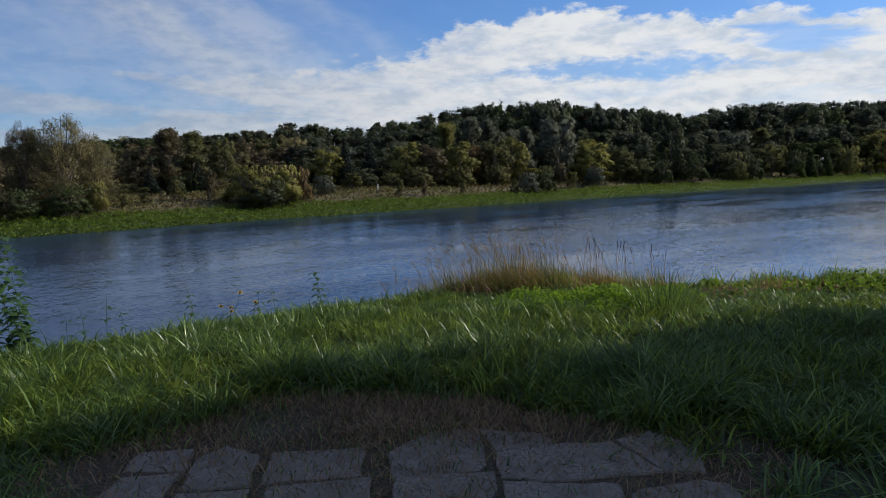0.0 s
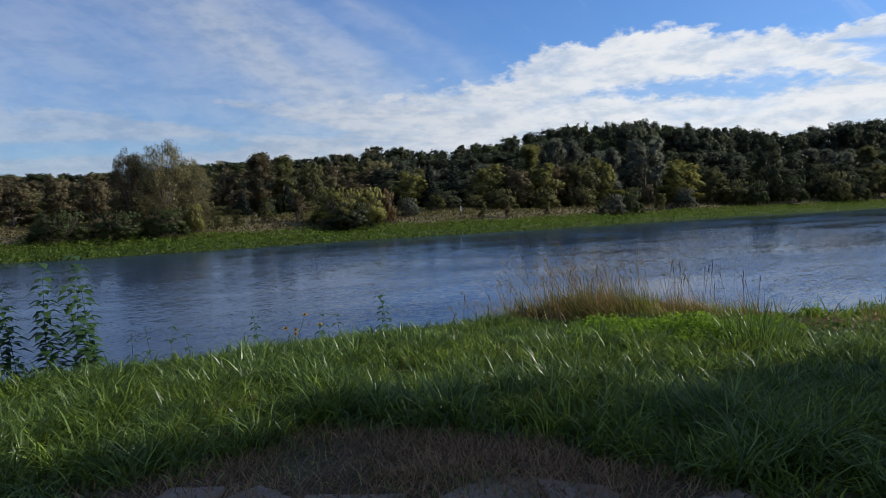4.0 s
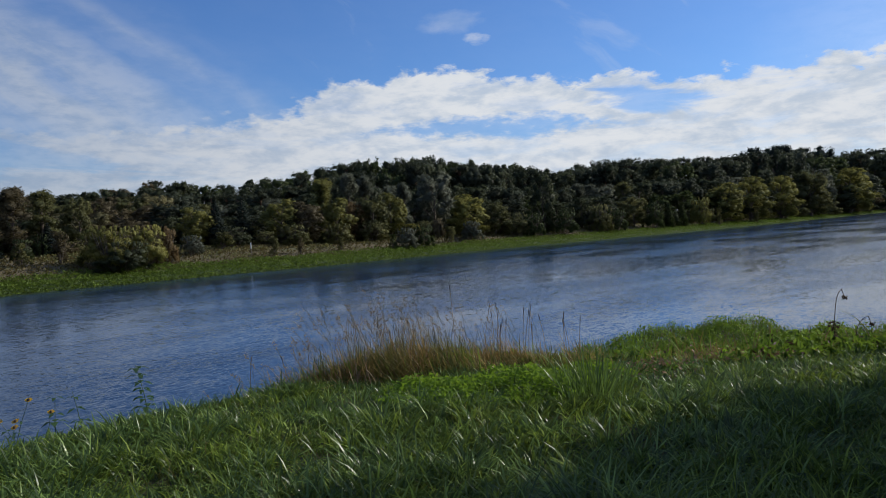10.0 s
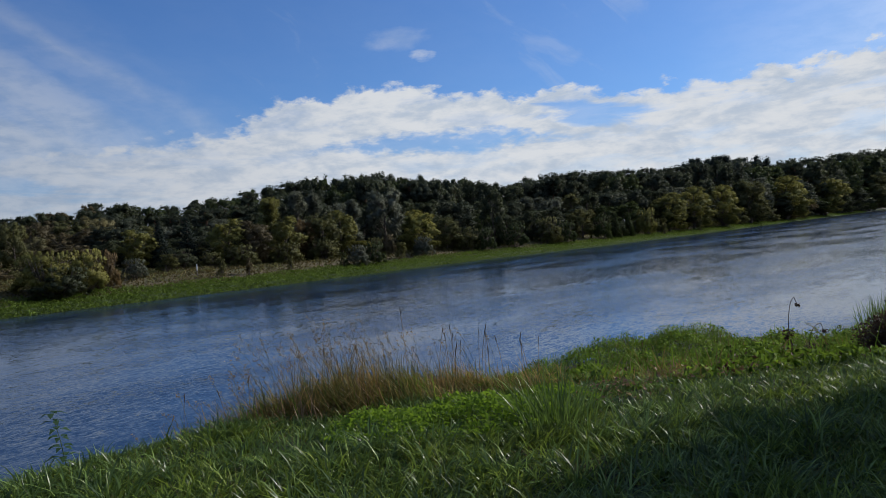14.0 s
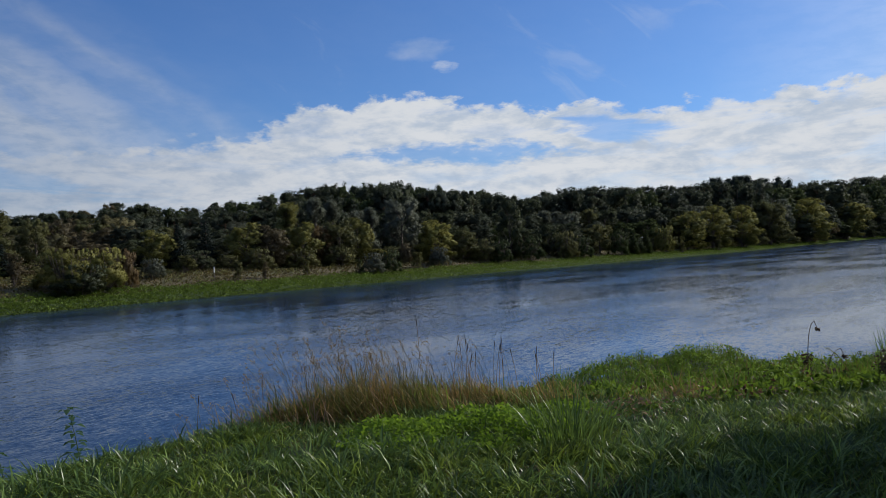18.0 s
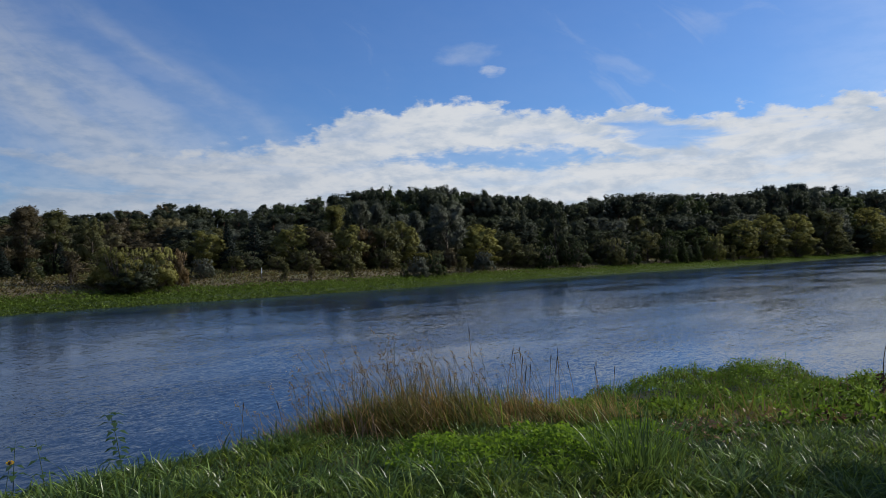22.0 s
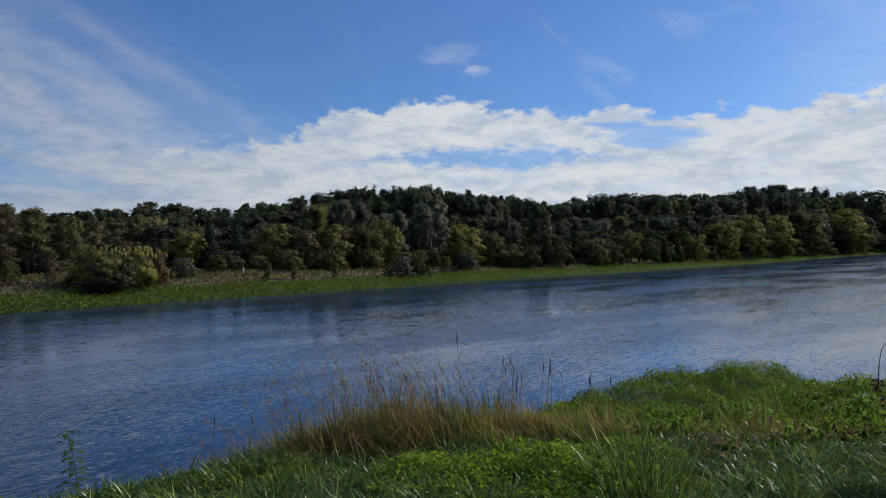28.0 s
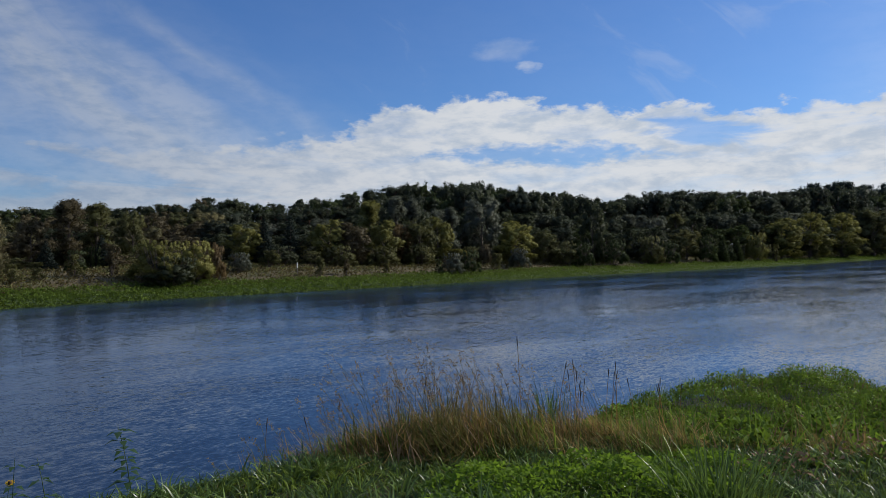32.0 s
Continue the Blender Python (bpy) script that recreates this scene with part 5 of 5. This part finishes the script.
def dead_stalk(x, y, tall, bow, seed):
    """A dead weed: dark bowed stem with dried leaves hanging from it."""
    rng = np.random.default_rng(seed)
    ob = new("dead_stalk")
    ob.matrix_basis = Matrix.Translation((x, y, float(height(x, y))))
    pts = [np.array([bow * tall * t**3, 0.05 * t, tall * (t - 0.22 * t**4)]) for t in np.linspace(0, 1, 9)]
    tipd = pts[-1] + np.array([0.07 * np.sign(bow), 0, -0.16])
    part("stem", tri_mesh("stem", *merged([tube(p, q, 0.011 * (1 - 0.07 * k), 0.011 * (0.93 - 0.07 * k), 6) for k, (p, q) in enumerate(zip(pts[:-1], pts[1:]))] + [tube(pts[-1], tipd, 0.007, 0.004, 5)]), BROWN), ob)
    n = 46
    c = np.concatenate([pts[3] + rng.normal(0, 0.05, (n, 3)), pts[2] + rng.normal(0, 0.04, (n, 3)), tipd + rng.normal(0, 0.018, (14, 3))])
    part("dried_leaves", tri_mesh("dried_leaves", *leaf_cards(c, rng.uniform(0.05, 0.12, len(c)), 0.0, rng, 0.4), BROWN), ob, "dark shrivelled leaves")
    tagged(ob, "dead dark weed stalk bowed over", "dead stalk", "dead stalks")


for k, (x, y, tall, bow) in enumerate([(9.25, 13.3, 1.65, 0.12), (9.75, 13.4, 0.95, 0.34), (8.9, 13.4, 0.8, -0.4), (10.2, 13.6, 0.6, 0.15)]):
    dead_stalk(x, y, tall, bow, 500 + k)


def tangle(x, y, tall, seed):
    """The dark half-dead bush at the edge of the bank."""
    rng = np.random.default_rng(seed)
    ob = new("bush")
    ob.matrix_basis = Matrix.Translation((x, y, float(height(x, y)) - 0.02))
    twigs = []
    ends = []
    for k in range(70):
        a, b = rng.uniform(0, 6.3), rng.uniform(0.05, 0.75)
        p = np.zeros(3)
        for s in range(4):
            q = p + tall * 0.27 * np.array([math.cos(a) * b, math.sin(a) * b, 1 - 0.5 * b]) + rng.normal(0, 0.02, 3)
            twigs.append(tube(p, q, 0.006 * (1 - 0.2 * s), 0.006 * (0.8 - 0.2 * s), 4))
            a += rng.normal(0, 0.4)
            p = q
            ends.append(q)
    part("twigs", tri_mesh("twigs", *merged(twigs), BROWN), ob)
    e = np.array(ends)[rng.integers(0, len(ends), 3200)] + rng.normal(0, 0.06, (3200, 3))
    e[:, 2] = np.maximum(e[:, 2], 0.02)
    part("leaves", tri_mesh("leaves", *leaf_cards(e, rng.uniform(0.03, 0.07, 3200), 0.2, rng, 0.5), BROWN), ob, "dry brown leaves")
    tagged(ob, "dark tangled half-dead bush at the bank's edge", "bush")


tangle(7.9, 9.9, 0.42, 601)
tangle(8.3, 10.0, 0.55, 602)
tangle(8.85, 10.2, 0.62, 603)


# old broken paving slabs
def slabs():
    rng = random.Random(9)
    base = new("pavement")
    tagged(base, "old broken concrete slabs sunk in trampled soil", "paving", kind="structure")
    shapes = [
        [(-1.84, 3.80), (-1.50, 3.78), (-1.56, 4.10), (-1.87, 4.08)], [(-1.82, 3.40), (-1.48, 3.42), (-1.51, 3.73), (-1.81, 3.70)],
        [(-1.43, 3.55), (-1.08, 3.58), (-1.14, 4.00), (-1.36, 4.16), (-1.49, 3.97)], [(-1.42, 3.05), (-1.06, 3.08), (-1.07, 3.52), (-1.42, 3.49)],
        [(-1.02, 3.64), (-0.50, 3.70), (-0.54, 4.10), (-1.06, 4.05)], [(-0.99, 3.10), (-0.40, 3.16), (-0.45, 3.65), (-0.98, 3.58)],
        [(-0.31, 3.66), (0.20, 3.70), (0.16, 4.33), (-0.15, 4.30), (-0.36, 4.00)], [(-0.30, 3.14), (0.24, 3.12), (0.22, 3.65), (-0.29, 3.62)],
        [(0.26, 3.94), (0.60, 4.00), (0.55, 4.19), (0.19, 4.27)], [(0.27, 3.55), (0.52, 3.48), (1.10, 3.55), (0.93, 3.99), (0.60, 3.97), (0.26, 3.90)],
        [(0.97, 4.01), (1.14, 3.56), (1.32, 3.55), (1.38, 3.86), (1.20, 4.13)], [(0.27, 3.05), (0.80, 3.02), (0.82, 3.42), (0.52, 3.44), (0.27, 3.50)],
        [(0.86, 3.02), (1.42, 3.05), (1.38, 3.40), (1.25, 3.46), (0.88, 3.36)],
    ]
    for pts in shapes:
        cx, cy = sum(p[0] for p in pts) / len(pts), sum(p[1] for p in pts) / len(pts)
        ring = []
        for (ax, ay), (bx, by) in zip(pts, pts[1:] + pts[:1]):
            for t in (0.0, 0.22, 0.5, 0.78):
                j = 0.0 if t == 0 else rng.uniform(-0.012, 0.012)
                ring.append(((ax + (bx - ax) * t - cx) * 1.05 + j, (ay + (by - ay) * t - cy) * 1.05 + j))
        bm = bmesh.new()
        low = [bm.verts.new((x, y, -0.05)) for x, y in ring]
        mid = [bm.verts.new((x, y, rng.uniform(-0.004, 0.002))) for x, y in ring]
        top = [bm.verts.new((x * 0.965, y * 0.965, 0.008 + rng.uniform(-0.002, 0.002))) for x, y in ring]
        n = len(ring)
        for k in range(n):
            l = (k + 1) % n
            bm.faces.new((low[k], low[l], mid[l], mid[k]))
            bm.faces.new((mid[k], mid[l], top[l], top[k]))
        bm.faces.new(top)
        me = bpy.data.meshes.new("slab")
        bm.to_mesh(me)
        bm.free()
        me.materials.append(SLAB)
        ob = part("slab", me, base)
        ob.matrix_basis = Matrix.Translation((cx, cy, float(height(cx, cy)) + 0.004)) @ Euler((rng.gauss(0, 0.012), rng.gauss(0, 0.012), 0)).to_matrix().to_4x4()


slabs()
